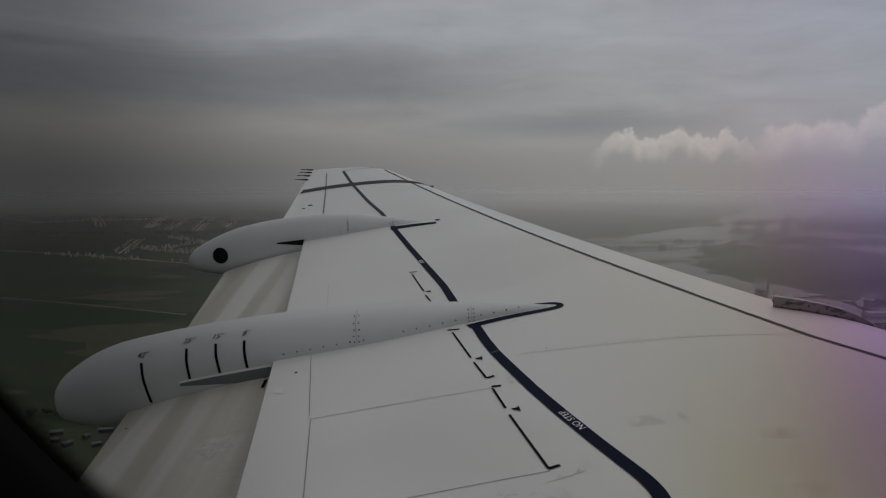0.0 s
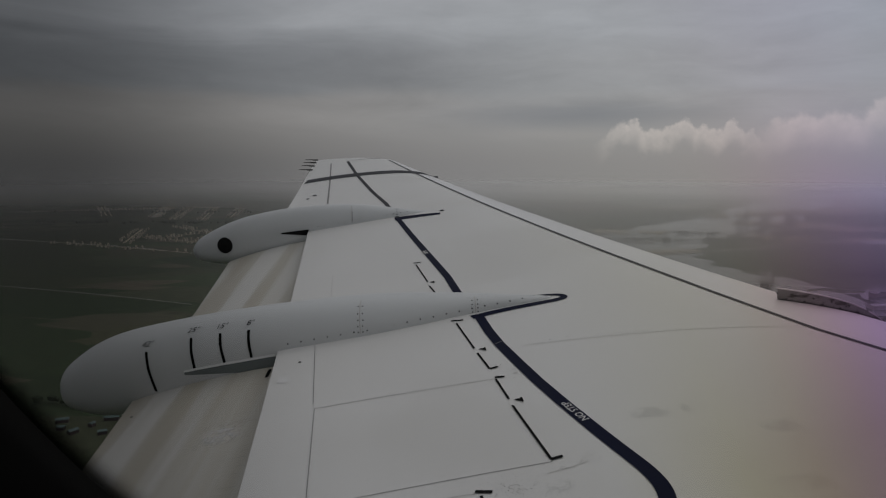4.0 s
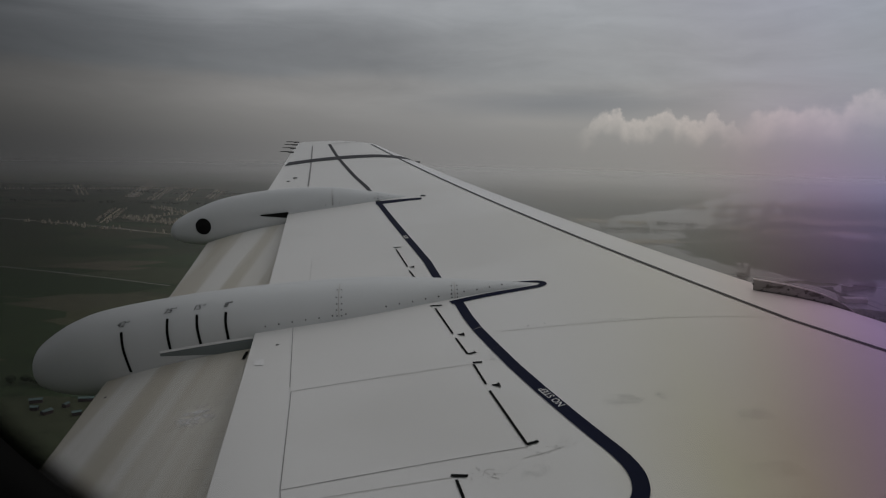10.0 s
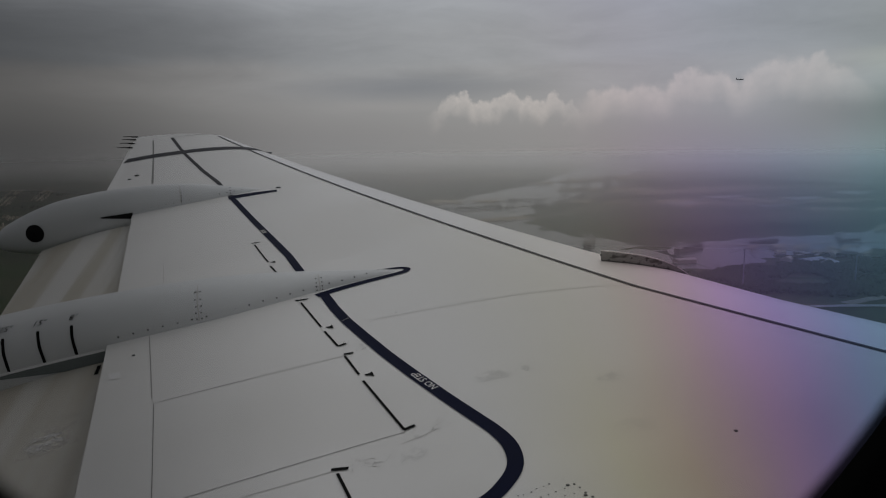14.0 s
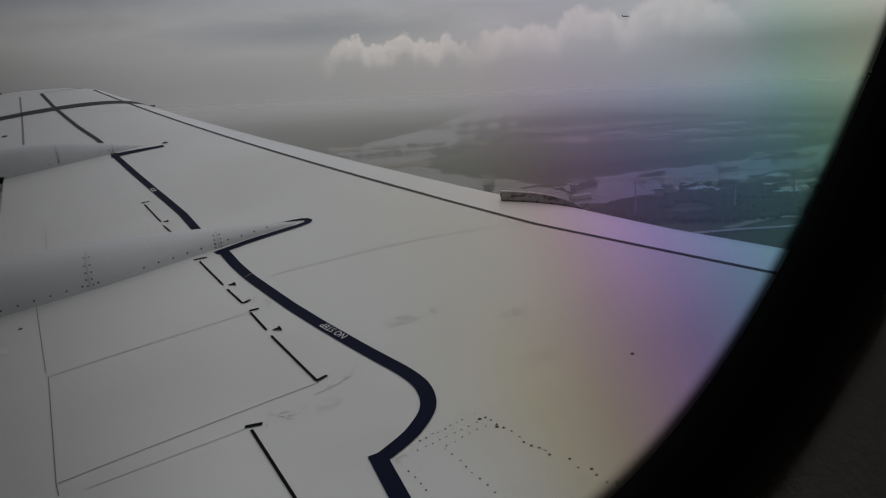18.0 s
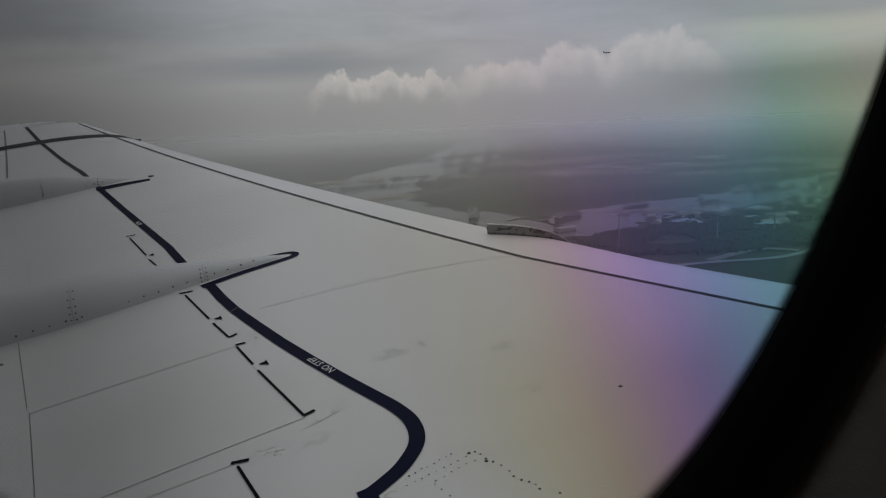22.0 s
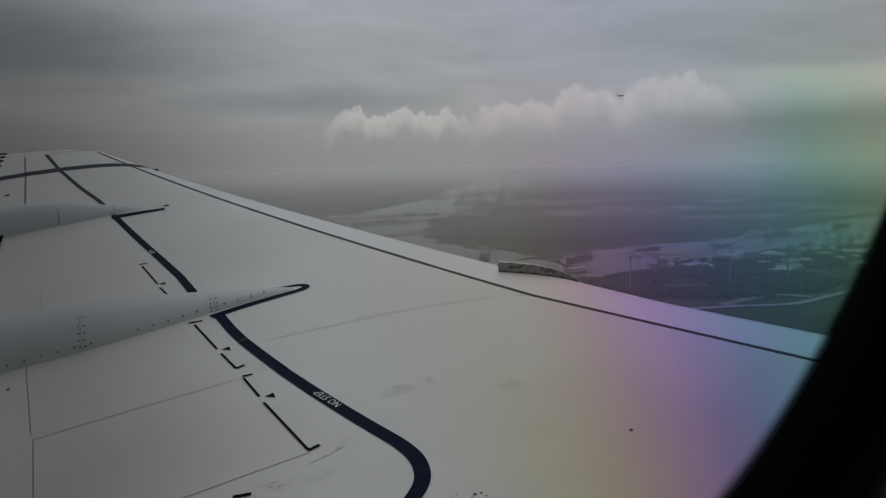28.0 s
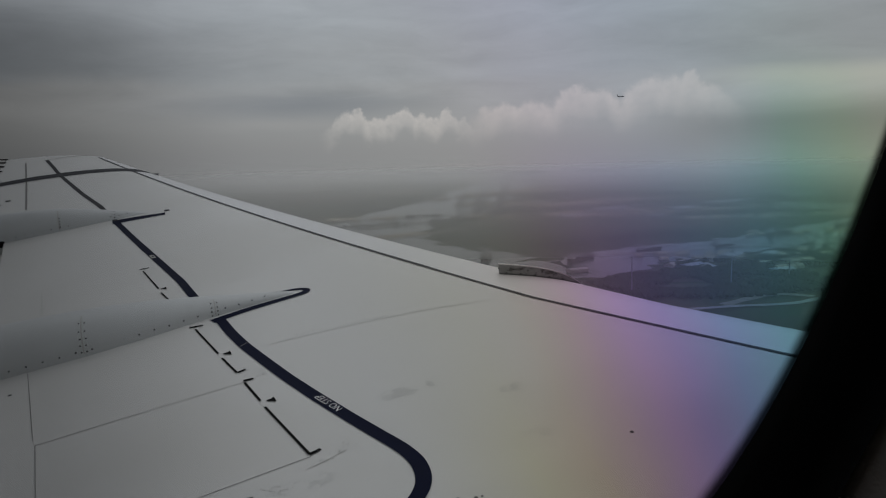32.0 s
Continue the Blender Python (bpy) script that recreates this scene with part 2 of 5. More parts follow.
# near-black for the shade inside openings, laid on as flat patches
SLOT = surface("cavity_shade_black", (0.012, 0.012, 0.012), 0.9, 0, 0.2, 10, 90, spec=0.05)

# ---------------------------------------------------------------- mesh helpers


def mesh_of(name, verts, faces, material, smooth=False):
    me = bpy.data.meshes.new(name)
    me.from_pydata([tuple(v) for v in verts], [], [tuple(f) for f in faces])
    me.materials.append(material)
    if smooth:
        me.polygons.foreach_set("use_smooth", [True] * len(me.polygons))
    me.update()
    return me


def part(name, data, parent=None, label=""):
    """Links a mesh (verts, faces, material[, smooth]) as one object under a thing."""
    me = data if isinstance(data, bpy.types.Mesh) else mesh_of(name, *data)
    ob = new(name, me)
    if parent is not None:
        ob.parent = parent
    if label:
        ob["label"] = label
    return ob


def thing(name, label, category, m=None, kind="", group=""):
    ob = new(name)
    ob.empty_display_size = 0.1
    ob.matrix_world = m if m is not None else Matrix.Identity(4)
    return tagged(ob, label, category, group, kind)


def box(x0, x1, y0, y1, z0, z1):
    v = [(x, y, z) for z in (z0, z1) for y in (y0, y1) for x in (x0, x1)]
    return v, [(0, 2, 3, 1), (4, 5, 7, 6), (0, 1, 5, 4), (2, 6, 7, 3), (0, 4, 6, 2), (1, 3, 7, 5)]


def grid_faces(n, m, wrap=False):
    out = []
    for i in range(n - 1):
        for j in range(m if wrap else m - 1):
            a, b = i * m + j, i * m + (j + 1) % m
            out.append((a, b, b + m, a + m))
    return out


# ---------------------------------------------------------------- wing shape
DIH, FLEX = math.tan(radians(2.5518)), 0.0042


def x_le(y):
    return 1.32 - 0.386 * y


def chord(y):
    return 5.28 - 0.2863 * y


def camber(u):
    u = min(max(u, 0.0), 1.0)
    return 5 * 0.115 * (0.2969 * math.sqrt(u) - 0.126 * u - 0.3516 * u * u + 0.2843 * u ** 3 - 0.1015 * u ** 4)


def z_mid(x, y):
    """The upper skin behind the leading-edge joint."""
    c = chord(y)
    return DIH * y + FLEX * max(y - 3, 0) ** 2 + c * camber((x_le(y) - x) / c)


def x_joint(y):
    """The dark joint line behind the leading edge."""
    return -1.233 - (0.3227 if y > 4.95 else 0.47) * (y - 4.95)


FENCE_Y = 5.73


def snag(y):
    """From the wide inboard nose (0) to the narrow outboard one (1), across the fence."""
    t = min(max((y - 5.74) / 0.30, 0.0), 1.0)
    return t * t * (3 - 2 * t)


def nose_width(y):
    q = snag(y)
    return (1 - q) * (1.1 + 0.06 * (6.0 - y)) + q * max(0.06, 0.79 - 0.088 * (y - 6.2))


def nose_drop(y, xi):
    w, q = nose_width(y), snag(y)
    x0 = x_joint(y)
    m = (z_mid(x0 + 0.01, y) - z_mid(x0 - 0.05, y)) / 0.06
    arc = 1 - math.sqrt(max(0.0, 1 - xi * xi))
    return (1 - q) * (-0.15 * w * xi - 0.13 * arc) + q * (m * w * xi * 0.55 - 0.285 * w * arc)


def z_top(x, y):
    x0 = x_joint(y)
    if x <= x0:
        return z_mid(x, y)
    xi = min((x - x0) / nose_width(y), 1.0)
    return z_mid(x0, y) + nose_drop(y, xi)


def x_shroud(y):
    """The rear edge of the fixed skin."""
    if y < 8.95:
        return -4.029 - 0.1098 * (y - 3.658) if y > 3.658 else -4.029 - 0.128 * (y - 3.658)
    return -5.06 - 0.055 * (y - 9.5)


def x_flap(y):
    return -5.12 - 0.093 * (y - 5.0)


ROOT, TIP = 1.66, 13.52


def ribbon(points, width, lift=0.003, step=0.06, widths=None, ends=True):
    """A painted stripe laid on the upper skin along points (x, y)."""
    pts = [Vector((p[0], p[1], 0)) for p in points]
    fine, w = [], []
    for i in range(len(pts) - 1):
        n = max(1, int((pts[i + 1] - pts[i]).length / step))
        for j in range(n):
            fine.append(pts[i].lerp(pts[i + 1], j / n))
            w.append(width if not widths else widths[i] + (widths[i + 1] - widths[i]) * j / n)
    fine.append(pts[-1])
    w.append(width if not widths else widths[-1])
    v = []
    for i, p in enumerate(fine):
        d = (fine[min(i + 1, len(fine) - 1)] - fine[max(i - 1, 0)]).normalized()
        a, b = (fine[i] - fine[max(i - 1, 0)]), (fine[min(i + 1, len(fine) - 1)] - fine[i])
        mit = 1.0
        if a.length > 0 and b.length > 0:
            mit = min(2.5, 1 / max(0.4, math.cos(a.angle(b) / 2)))
        side = Vector((d.y, -d.x, 0)) * w[i] / 2 * mit
        for q in (p - side, p, p + side):
            v.append((q.x, q.y, z_top(q.x, q.y) + lift))
    return v, grid_faces(len(fine), 3)


def curve_pts(points, n=8):
    """Catmull-Rom through points."""
    out = []
    for i in range(len(points) - 1):
        p = [Vector(points[max(0, min(len(points) - 1, j))]) for j in (i - 1, i, i + 1, i + 2)]
        for s in range(n):
            t = s / n
            out.append(0.5 * (2 * p[1] + (p[2] - p[0]) * t + (2 * p[0] - 5 * p[1] + 4 * p[2] - p[3]) * t * t + (3 * p[1] - p[0] - 3 * p[2] + p[3]) * t ** 3))
    return [tuple(q) for q in out] + [tuple(points[-1])]


wing = thing("wing", "white swept airliner wing with navy walkway stripes and grey flap fairings", "aircraft wing", BANK)


def tip_y(x, y):
    """The tip edge runs outward towards the rear."""
    q = min(max((y - 12.4) / (TIP - 12.4), 0.0), 1.0)
    return y + 0.5 * q * q * min(max((-4.05 - x) / 1.1, 0.0), 1.0)


def build_skin():
    ys = [ROOT + (TIP - ROOT) * i / 124 for i in range(125)]
    ys = sorted(ys + [FENCE_Y - 0.002, FENCE_Y + 0.002, 8.949, 8.951])
    nu = 40
    v, f = [], []
    for y in ys:
        a, b = x_shroud(y), x_joint(y)
        for j in range(nu):
            x = a + (b - a) * j / (nu - 1)
            yy = tip_y(x, y)
            v.append((x, yy, z_mid(x, yy)))
    part("upper_skin", (v, grid_faces(len(ys), nu), WHITE, True), wing, "white painted upper wing skin")
    v = []
    nn = 18
    for y in ys:
        b, w = x_joint(y), nose_width(y)
        for j in range(nn):
            xi = math.sin(j / (nn - 1) * math.pi / 2)
            v.append((b + w * xi, y, z_mid(b, y) + nose_drop(y, xi)))
        for xi in (0.97, 0.8, 0.4, 0.0):
            v.append((b + w * xi, y, z_mid(b, y) + nose_drop(y, 1.0) - 0.05 - 0.1 * (1 - xi) * w))
    part("leading_edge", (v, grid_faces(len(ys), nn + 4), NOSE, True), wing, "pale polished leading edge")
    v = []
    for y in ys:
        b, a = x_joint(y), x_shroud(y)
        z0 = z_mid(b, y) + nose_drop(y, 1.0) - 0.05 - 0.1 * nose_width(y)
        z1 = z_mid(a, y) - 0.012
        for j in range(10):
            t = j / 9
            v.append((b + (a - b) * t, y, z0 + (z1 - z0) * t - 0.06 * math.sin(math.pi * t) * chord(y) / 4))
    part("lower_skin", (v, grid_faces(len(ys), 10), SHROUD, True), wing)
    v = []
    for y in ys:
        a = x_shroud(y)
        yy = tip_y(a, y)
        v += [(a, yy, z_mid(a, yy)), (a - 0.004, yy, z_mid(a, yy) - 0.012), (a + 0.1, yy, z_mid(a, yy) - 0.02)]
    part("trailing_lip", (v, grid_faces(len(ys), 3), SHROUD), wing)
    # tip cap, rounded
    v = []
    for i in range(7):
        q = i / 6
        grow = 0.12 * math.sin(q * math.pi / 2)
        for j in range(24):
            a, b = x_shroud(TIP), x_joint(TIP) + nose_width(TIP)
            x = a + (b - a) * j / 23
            x = x - 0.12 * q * q * (j / 23)
            y = tip_y(x, TIP) + grow
            z = z_top(min(x, b), tip_y(x, TIP))
            zb = z_mid(x_joint(TIP), TIP) - 0.09
            v.append((x, y, z + (zb - z) * (1 - math.cos(q * math.pi / 2))))
    part("tip_cap", (v, grid_faces(7, 24), WHITE, True), wing)


build_skin()


def flap_z(x, y):
    xa, xb = x_shroud(y) + 0.12, x_flap(y)
    t = (xa - x) / (xa - xb)
    return z_mid(x_shroud(y), y) - 0.085 - 0.075 * t - 0.115 * t * t


def build_flap():
    """The extended flap behind the fixed skin, in two lengths between the fairings."""
    for y0, y1 in ((ROOT, 5.56), (6.02, 8.93)):
        n, m = 30, 12
        v = []
        for i in range(n):
            y = y0 + (y1 - y0) * i / (n - 1)
            xa, xb = x_shroud(y) + 0.12, x_flap(y)
            za = z_mid(x_shroud(y), y)
            for j in range(m):
                t = j / (m - 1)
                v.append((xa + (xb - xa) * t, y, za - 0.085 - 0.075 * t - 0.115 * t * t))
            for j in range(m - 1, -1, -1):
                t = j / (m - 1)
                v.append((xa + (xb - xa) * t, y, za - 0.093 - 0.075 * t - 0.115 * t * t - 0.12 * math.sin(math.pi * (1 - t)) * (1 - t)))
        f = grid_faces(n, 2 * m, True)
        f += [tuple(range(2 * m))[::-1], tuple(range((n - 1) * 2 * m, n * 2 * m))]
        part("flap", (v, f, FLAP, False), wing, "extended flap with brown oil streaks")


build_flap()

FAIR_1 = [(-5.705, 0.10, 0.06, 0.02), (-5.67, 0.18, 0.0, 0.12), (-5.61, 0.257, -0.055, 0.17), (-5.435, 0.364, -0.105, 0.215), (-5.21, 0.432, -0.105, 0.24), (-4.81, 0.493, -0.05, 0.25),
          (-4.49, 0.526, 0.02, 0.25), (-4.13, 0.552, 0.08, 0.25), (-3.72, 0.568, 0.17, 0.245), (-3.40, 0.565, 0.24, 0.205), (-3.18, 0.553, 0.30, 0.16), (-3.0, 0.54, 0.35, 0.125), (-2.68, 0.513, 0.42, 0.062), (-2.56, 0.502, 0.44, 0.036), (-2.50, 0.492, 0.46, 0.012)]
FAIR_2 = [(-5.92, 0.43, 0.40, 0.02), (-5.88, 0.50, 0.345, 0.09), (-5.79, 0.575, 0.295, 0.13), (-5.5, 0.704, 0.25, 0.17), (-5.18, 0.785, 0.27, 0.18), (-4.69, 0.838, 0.33, 0.18),
          (-4.13, 0.833, 0.42, 0.175), (-3.64, 0.762, 0.55, 0.12), (-3.4, 0.72, 0.61, 0.07), (-3.17, 0.685, 0.66, 0.012)]


def interp(rows, x):
    for a, b in zip(rows, rows[1:]):
        if a[0] <= x <= b[0]:
            t = (x - a[0]) / (b[0] - a[0])
            return [p + (q - p) * t for p, q in zip(a, b)]
    return rows[0] if x < rows[0][0] else rows[-1]


def fairing_point(rows, yc, x, ang, out=0.0):
    """A point on the fairing's skin: ang 0 is the near side at mid height, 90 the top."""
    _, top, bot, hw = interp(rows, x)
    c, s = math.cos(ang), math.sin(ang)
    e = 0.82
    cy = -math.copysign(abs(c) ** e, c) * (hw + out)
    cz = math.copysign(abs(s) ** e, s) * ((top - bot) / 2 + out)
    return (x, yc + cy, (top + bot) / 2 + cz)


def angle_at(rows, yc, x, z):
    _, top, bot, hw = interp(rows, x)
    s = max(-1, min(1, (z - (top + bot) / 2) / ((top - bot) / 2)))
    return math.asin(math.copysign(abs(s) ** (1 / 0.82), s))


def build_loft(rows, yc):
    dense = curve_pts([(r[0], r[1], r[2]) for r in rows], 5)
    hw = curve_pts([(r[0], r[3], 0) for r in rows], 5)
    v, m = [], 36
    for p, q in zip(dense, hw):
        x, top, bot, w = p[0], p[1], p[2], q[1]
        for j in range(m):
            a = 2 * math.pi * j / m
            c, s = math.cos(a), math.sin(a)
            v.append((x, yc - math.copysign(abs(c) ** 0.82, c) * w, (top + bot) / 2 + math.copysign(abs(s) ** 0.82, s) * (top - bot) / 2))
    f = grid_faces(len(dense), m, True)
    f += [tuple(range(m))[::-1], tuple(range((len(dense) - 1) * m, len(dense) * m))]
    return v, f, FAIRING, True


Y1, Y2 = 5.79, 9.12
fair1 = part("flap_fairing", build_loft(FAIR_1, Y1), wing, "grey canoe-shaped flap fairing with degree marks")
fair2 = part("flap_fairing", build_loft(FAIR_2, Y2), wing, "grey canoe-shaped flap fairing with a dark round port")

# ---------------------------------------------------------------- paint and joints on the wing
NAVY_OUT = [(-4.659, 13.457), (-4.378, 12.104), (-4.02, 10.593), (-3.814, 9.812), (-3.63, 8.93)]
NAVY_MID = [(-3.625, 8.872), (-3.449, 7.989), (-3.241, 6.972), (-3.156, 6.543), (-3.093, 6.10)]
NAVY_IN = [(-2.985, 5.62), (-2.945, 5.32), (-2.905, 5.10), (-2.84, 4.83), (-2.775, 4.57), (-2.693, 4.28), (-2.610, 4.01), (-2.555, 3.84)] + curve_pts([(-2.555, 3.84), (-2.505, 3.68), (-2.49, 3.55), (-2.522, 3.43), (-2.61, 3.335), (-2.70, 3.283), (-2.765, 3.255)], 5)[1:]
part("navy_stripe", (*ribbon(NAVY_OUT, 0.048), GREYSTRIPE), wing)
part("navy_stripe", (*ribbon(NAVY_MID, 0.056), NAVY), wing)
part("navy_stripe", (*ribbon([(x - 0.004, y) for x, y, *_ in NAVY_IN], 0.059), NAVY), wing)
part("navy_stripe", (*ribbon([(-2.765, 3.29), (-2.766, 3.1), (-2.77, 2.4), (-2.775, 1.7)], 0.058), NAVY), wing)
part("navy_stripe", (*ribbon(curve_pts([(-3.03, 5.585, 0), (-2.82, 5.648, 0), (-2.60, 5.698, 0), (-2.48, 5.728, 0), (-2.43, 5.758, 0), (-2.425, 5.80, 0), (-2.47, 5.835, 0), (-2.60, 5.86, 0)], 6), 0.03, step=0.02,
                             widths=[0.068 - 0.0008 * i for i in range(37)] + [0.035, 0.03, 0.025, 0.02, 0.015, 0.01]), NAVY), wing)
part("navy_stripe", (*ribbon([(-3.66, 8.883), (-3.4, 8.90), (-3.17, 8.91)], 0.06, widths=[0.16, 0.13, 0.09]), NAVY), wing)
part("grey_band", (*ribbon([(-5.17, 12.19), (-4.727, 12.16), (-4.378, 12.11), (-3.884, 12.06), (-3.5, 12.03), (-3.16, 12.0)], 0.26, 0.004), GREYSTRIPE), wing, "dark grey band across the wing tip")
part("leading_edge_joint", (*ribbon([(x_joint(y) + 0.004, y) for y in (ROOT, 3, 4, 4.95, 7, 9, 11, 13.4)], 0.034, 0.004), JOINT), wing)
part("nose_joint", (*ribbon([(x_joint(y) + 0.70 * nose_width(y), y) for y in (1.8, 2.6, 3.4, 4.2, 4.9, 5.6)], 0.007, 0.003), FAINT), wing)
part("nose_joint", (*ribbon([(x_joint(y) + 0.86 * nose_width(y), y) for y in (1.8, 2.6, 3.4, 4.2, 4.9, 5.6)], 0.006, 0.003), SEAM), wing)
part("nose_joint", (*ribbon([(x_joint(y) + 0.62 * nose_width(y), y) for y in (6.2, 7.0, 8.0, 9.0, 10.0, 11.0)], 0.008, 0.003), FAINT), wing)
part("aileron_gap", (*ribbon([(-4.95, 13.5), (-4.76, 11.9), (-4.58, 10.3)], 0.022), SEAM), wing)
part("tip_joint", (*ribbon([(-4.678, 13.47), (-4.07, 13.55)], 0.03), FAINT), wing)
for pts, w, m in (
        ([(-4.0, 5.52), (-3.878, 4.68)], 0.0034, SEAM), ([(-3.863, 4.626), (-3.763, 3.777), (-3.748, 3.70)], 0.0034, SEAM), ([(-3.742, 3.66), (-3.64, 2.8), (-3.5, 1.7)], 0.0034, SEAM),
        ([(-3.863, 4.626), (-3.418, 4.635)], 0.0034, SEAM), ([(-3.418, 4.635), (-2.972, 4.649)], 0.0036, FAINT),
        ([(-3.759, 3.775), (-3.383, 3.796), (-2.83, 3.83)], 0.0034, SEAM), ([(-3.66, 3.681), (-3.132, 3.692)], 0.0036, FAINT),
        ([(-4.033, 6.5), (-4.094, 7.065), (-3.884, 7.063)], 0.0036, FAINT), ([(-2.785, 5.029), (-1.874, 5.009), (-1.26, 4.98)], 0.0036, FAINT),
        ([(-4.56, 9.3), (-4.60, 10.2)], 0.0036, FAINT)):
    part("panel_joint", (*ribbon(pts, w, 0.002), m), wing)
# broken hinge line of the spoilers with its end ticks and small arrows
for pts in ([(-3.401, 7.002), (-3.306, 6.481)], [(-3.293, 6.378), (-3.25, 6.18)], [(-3.13, 5.521), (-3.047, 5.076)], [(-3.035, 5.006), (-2.988, 4.775)],
            [(-2.969, 4.642), (-2.931, 4.406)], [(-2.922, 4.338), (-2.831, 3.848)], [(-3.112, 3.672), (-3.049, 3.253), (-2.99, 2.85)]):
    part("hinge_dash", (*ribbon(pts, 0.0115), BLACK), wing)
for pts in ([(-3.425, 7.062), (-3.36, 7.057)], [(-3.16, 5.572), (-3.085, 5.559)], [(-2.985, 4.774), (-2.945, 4.788)], [(-2.972, 4.663), (-2.925, 4.657)],
            [(-2.833, 3.845), (-2.785, 3.858)], [(-3.131, 3.703), (-3.07, 3.685)]):
    part("hinge_tick", (*ribbon(pts, 0.018, 0.0035), BLACK), wing)
for x, y in ((-3.275, 6.46), (-3.005, 5.05), (-2.888, 4.385)):
    part("hinge_arrow", (*ribbon([(x - 0.018, y + 0.006), (x + 0.014, y - 0.003)], 0.02, 0.0035, widths=[0.008, 0.034]), BLACK), wing)
    part("hinge_arrow", (*ribbon([(x + 0.013, y + 0.02), (x + 0.016, y - 0.028)], 0.009, 0.004), BLACK), wing)

# ---------------------------------------------------------------- window and cabin
WX, WZ, WA, WB, WN = -3.1947, 1.9197, 0.1551, 0.3919, 2.0546
WTOP, WTILT, WLEAN = 0.09, 0.0005, 0.0248


def oval(a, grow, out):
    """A point on the window's outline, grown, and moved outboard from the glazing plane, which leans to fit the
    camera's view.
    """
    c, q = math.cos(a), math.sin(a)
    lx = (WA + grow) * math.copysign(abs(c) ** (2 / WN), c)
    lz = ((WTOP if q > 0 else WB) + grow) * math.copysign(abs(q) ** (2 / WN), q)
    x, z = WX + math.cos(WTILT) * lx - math.sin(WTILT) * lz, WZ + math.sin(WTILT) * lx + math.cos(WTILT) * lz
    return (x, 1.43 + WLEAN * (z - 1.6) + out, z)


def ring(scale_ys, n=480):
    v = []
    for grow, y in scale_ys:
        for j in range(n):
            a = 2 * math.pi * j / n
            v.append(oval(a, grow, y))
    return v, grid_faces(len(scale_ys), n, True)


window = thing("window_1", "oval cabin window with a black rubber seal", "window", BANK, "structure")
part("window_seal", (*ring([(0.016, 0.008), (0.006, 0.004), (0.0, 0.0), (0.002, -0.003), (0.005, -0.006), (0.009, -0.009), (0.012, -0.011), (0.013, -0.014)]), RUBBER, True), window)
part("window_surround", (*ring([(0.0125, -0.011), (0.020, -0.018), (0.034, -0.030), (0.058, -0.046), (0.07, -0.064), (0.08, -0.068)]), TRIM, True), window)

# glazing: an inner pane with vignette shading tinted into its edges, and an outer acrylic pane whose moulded-in stress
# shows as colour fringes


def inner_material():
    m = bpy.data.materials.new("vignette_tinted_acrylic")
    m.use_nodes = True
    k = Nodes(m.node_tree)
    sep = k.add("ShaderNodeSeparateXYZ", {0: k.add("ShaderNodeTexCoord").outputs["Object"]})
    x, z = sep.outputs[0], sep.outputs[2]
    # vignette put into the tint: darker aft and in the low forward corner
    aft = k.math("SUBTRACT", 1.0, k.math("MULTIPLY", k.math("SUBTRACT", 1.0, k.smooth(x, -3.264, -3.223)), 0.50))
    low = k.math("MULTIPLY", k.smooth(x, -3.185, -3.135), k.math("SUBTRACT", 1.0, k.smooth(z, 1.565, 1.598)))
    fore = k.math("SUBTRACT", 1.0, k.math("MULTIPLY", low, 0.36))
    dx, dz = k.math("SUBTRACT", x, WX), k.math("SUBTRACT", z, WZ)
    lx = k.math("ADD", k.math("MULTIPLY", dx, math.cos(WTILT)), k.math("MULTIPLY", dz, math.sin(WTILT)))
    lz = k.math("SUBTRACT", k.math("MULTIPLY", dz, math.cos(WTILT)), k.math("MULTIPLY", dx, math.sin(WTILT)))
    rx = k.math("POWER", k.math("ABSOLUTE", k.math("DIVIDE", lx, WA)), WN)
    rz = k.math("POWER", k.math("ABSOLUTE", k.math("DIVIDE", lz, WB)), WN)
    # rim darkening paints in the seal's soft, out-of-focus edge
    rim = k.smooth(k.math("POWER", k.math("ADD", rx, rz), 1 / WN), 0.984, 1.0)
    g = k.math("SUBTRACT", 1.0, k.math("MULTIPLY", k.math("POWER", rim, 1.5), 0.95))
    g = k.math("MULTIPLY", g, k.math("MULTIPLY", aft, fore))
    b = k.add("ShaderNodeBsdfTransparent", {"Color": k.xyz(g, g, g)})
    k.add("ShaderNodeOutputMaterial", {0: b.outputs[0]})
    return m


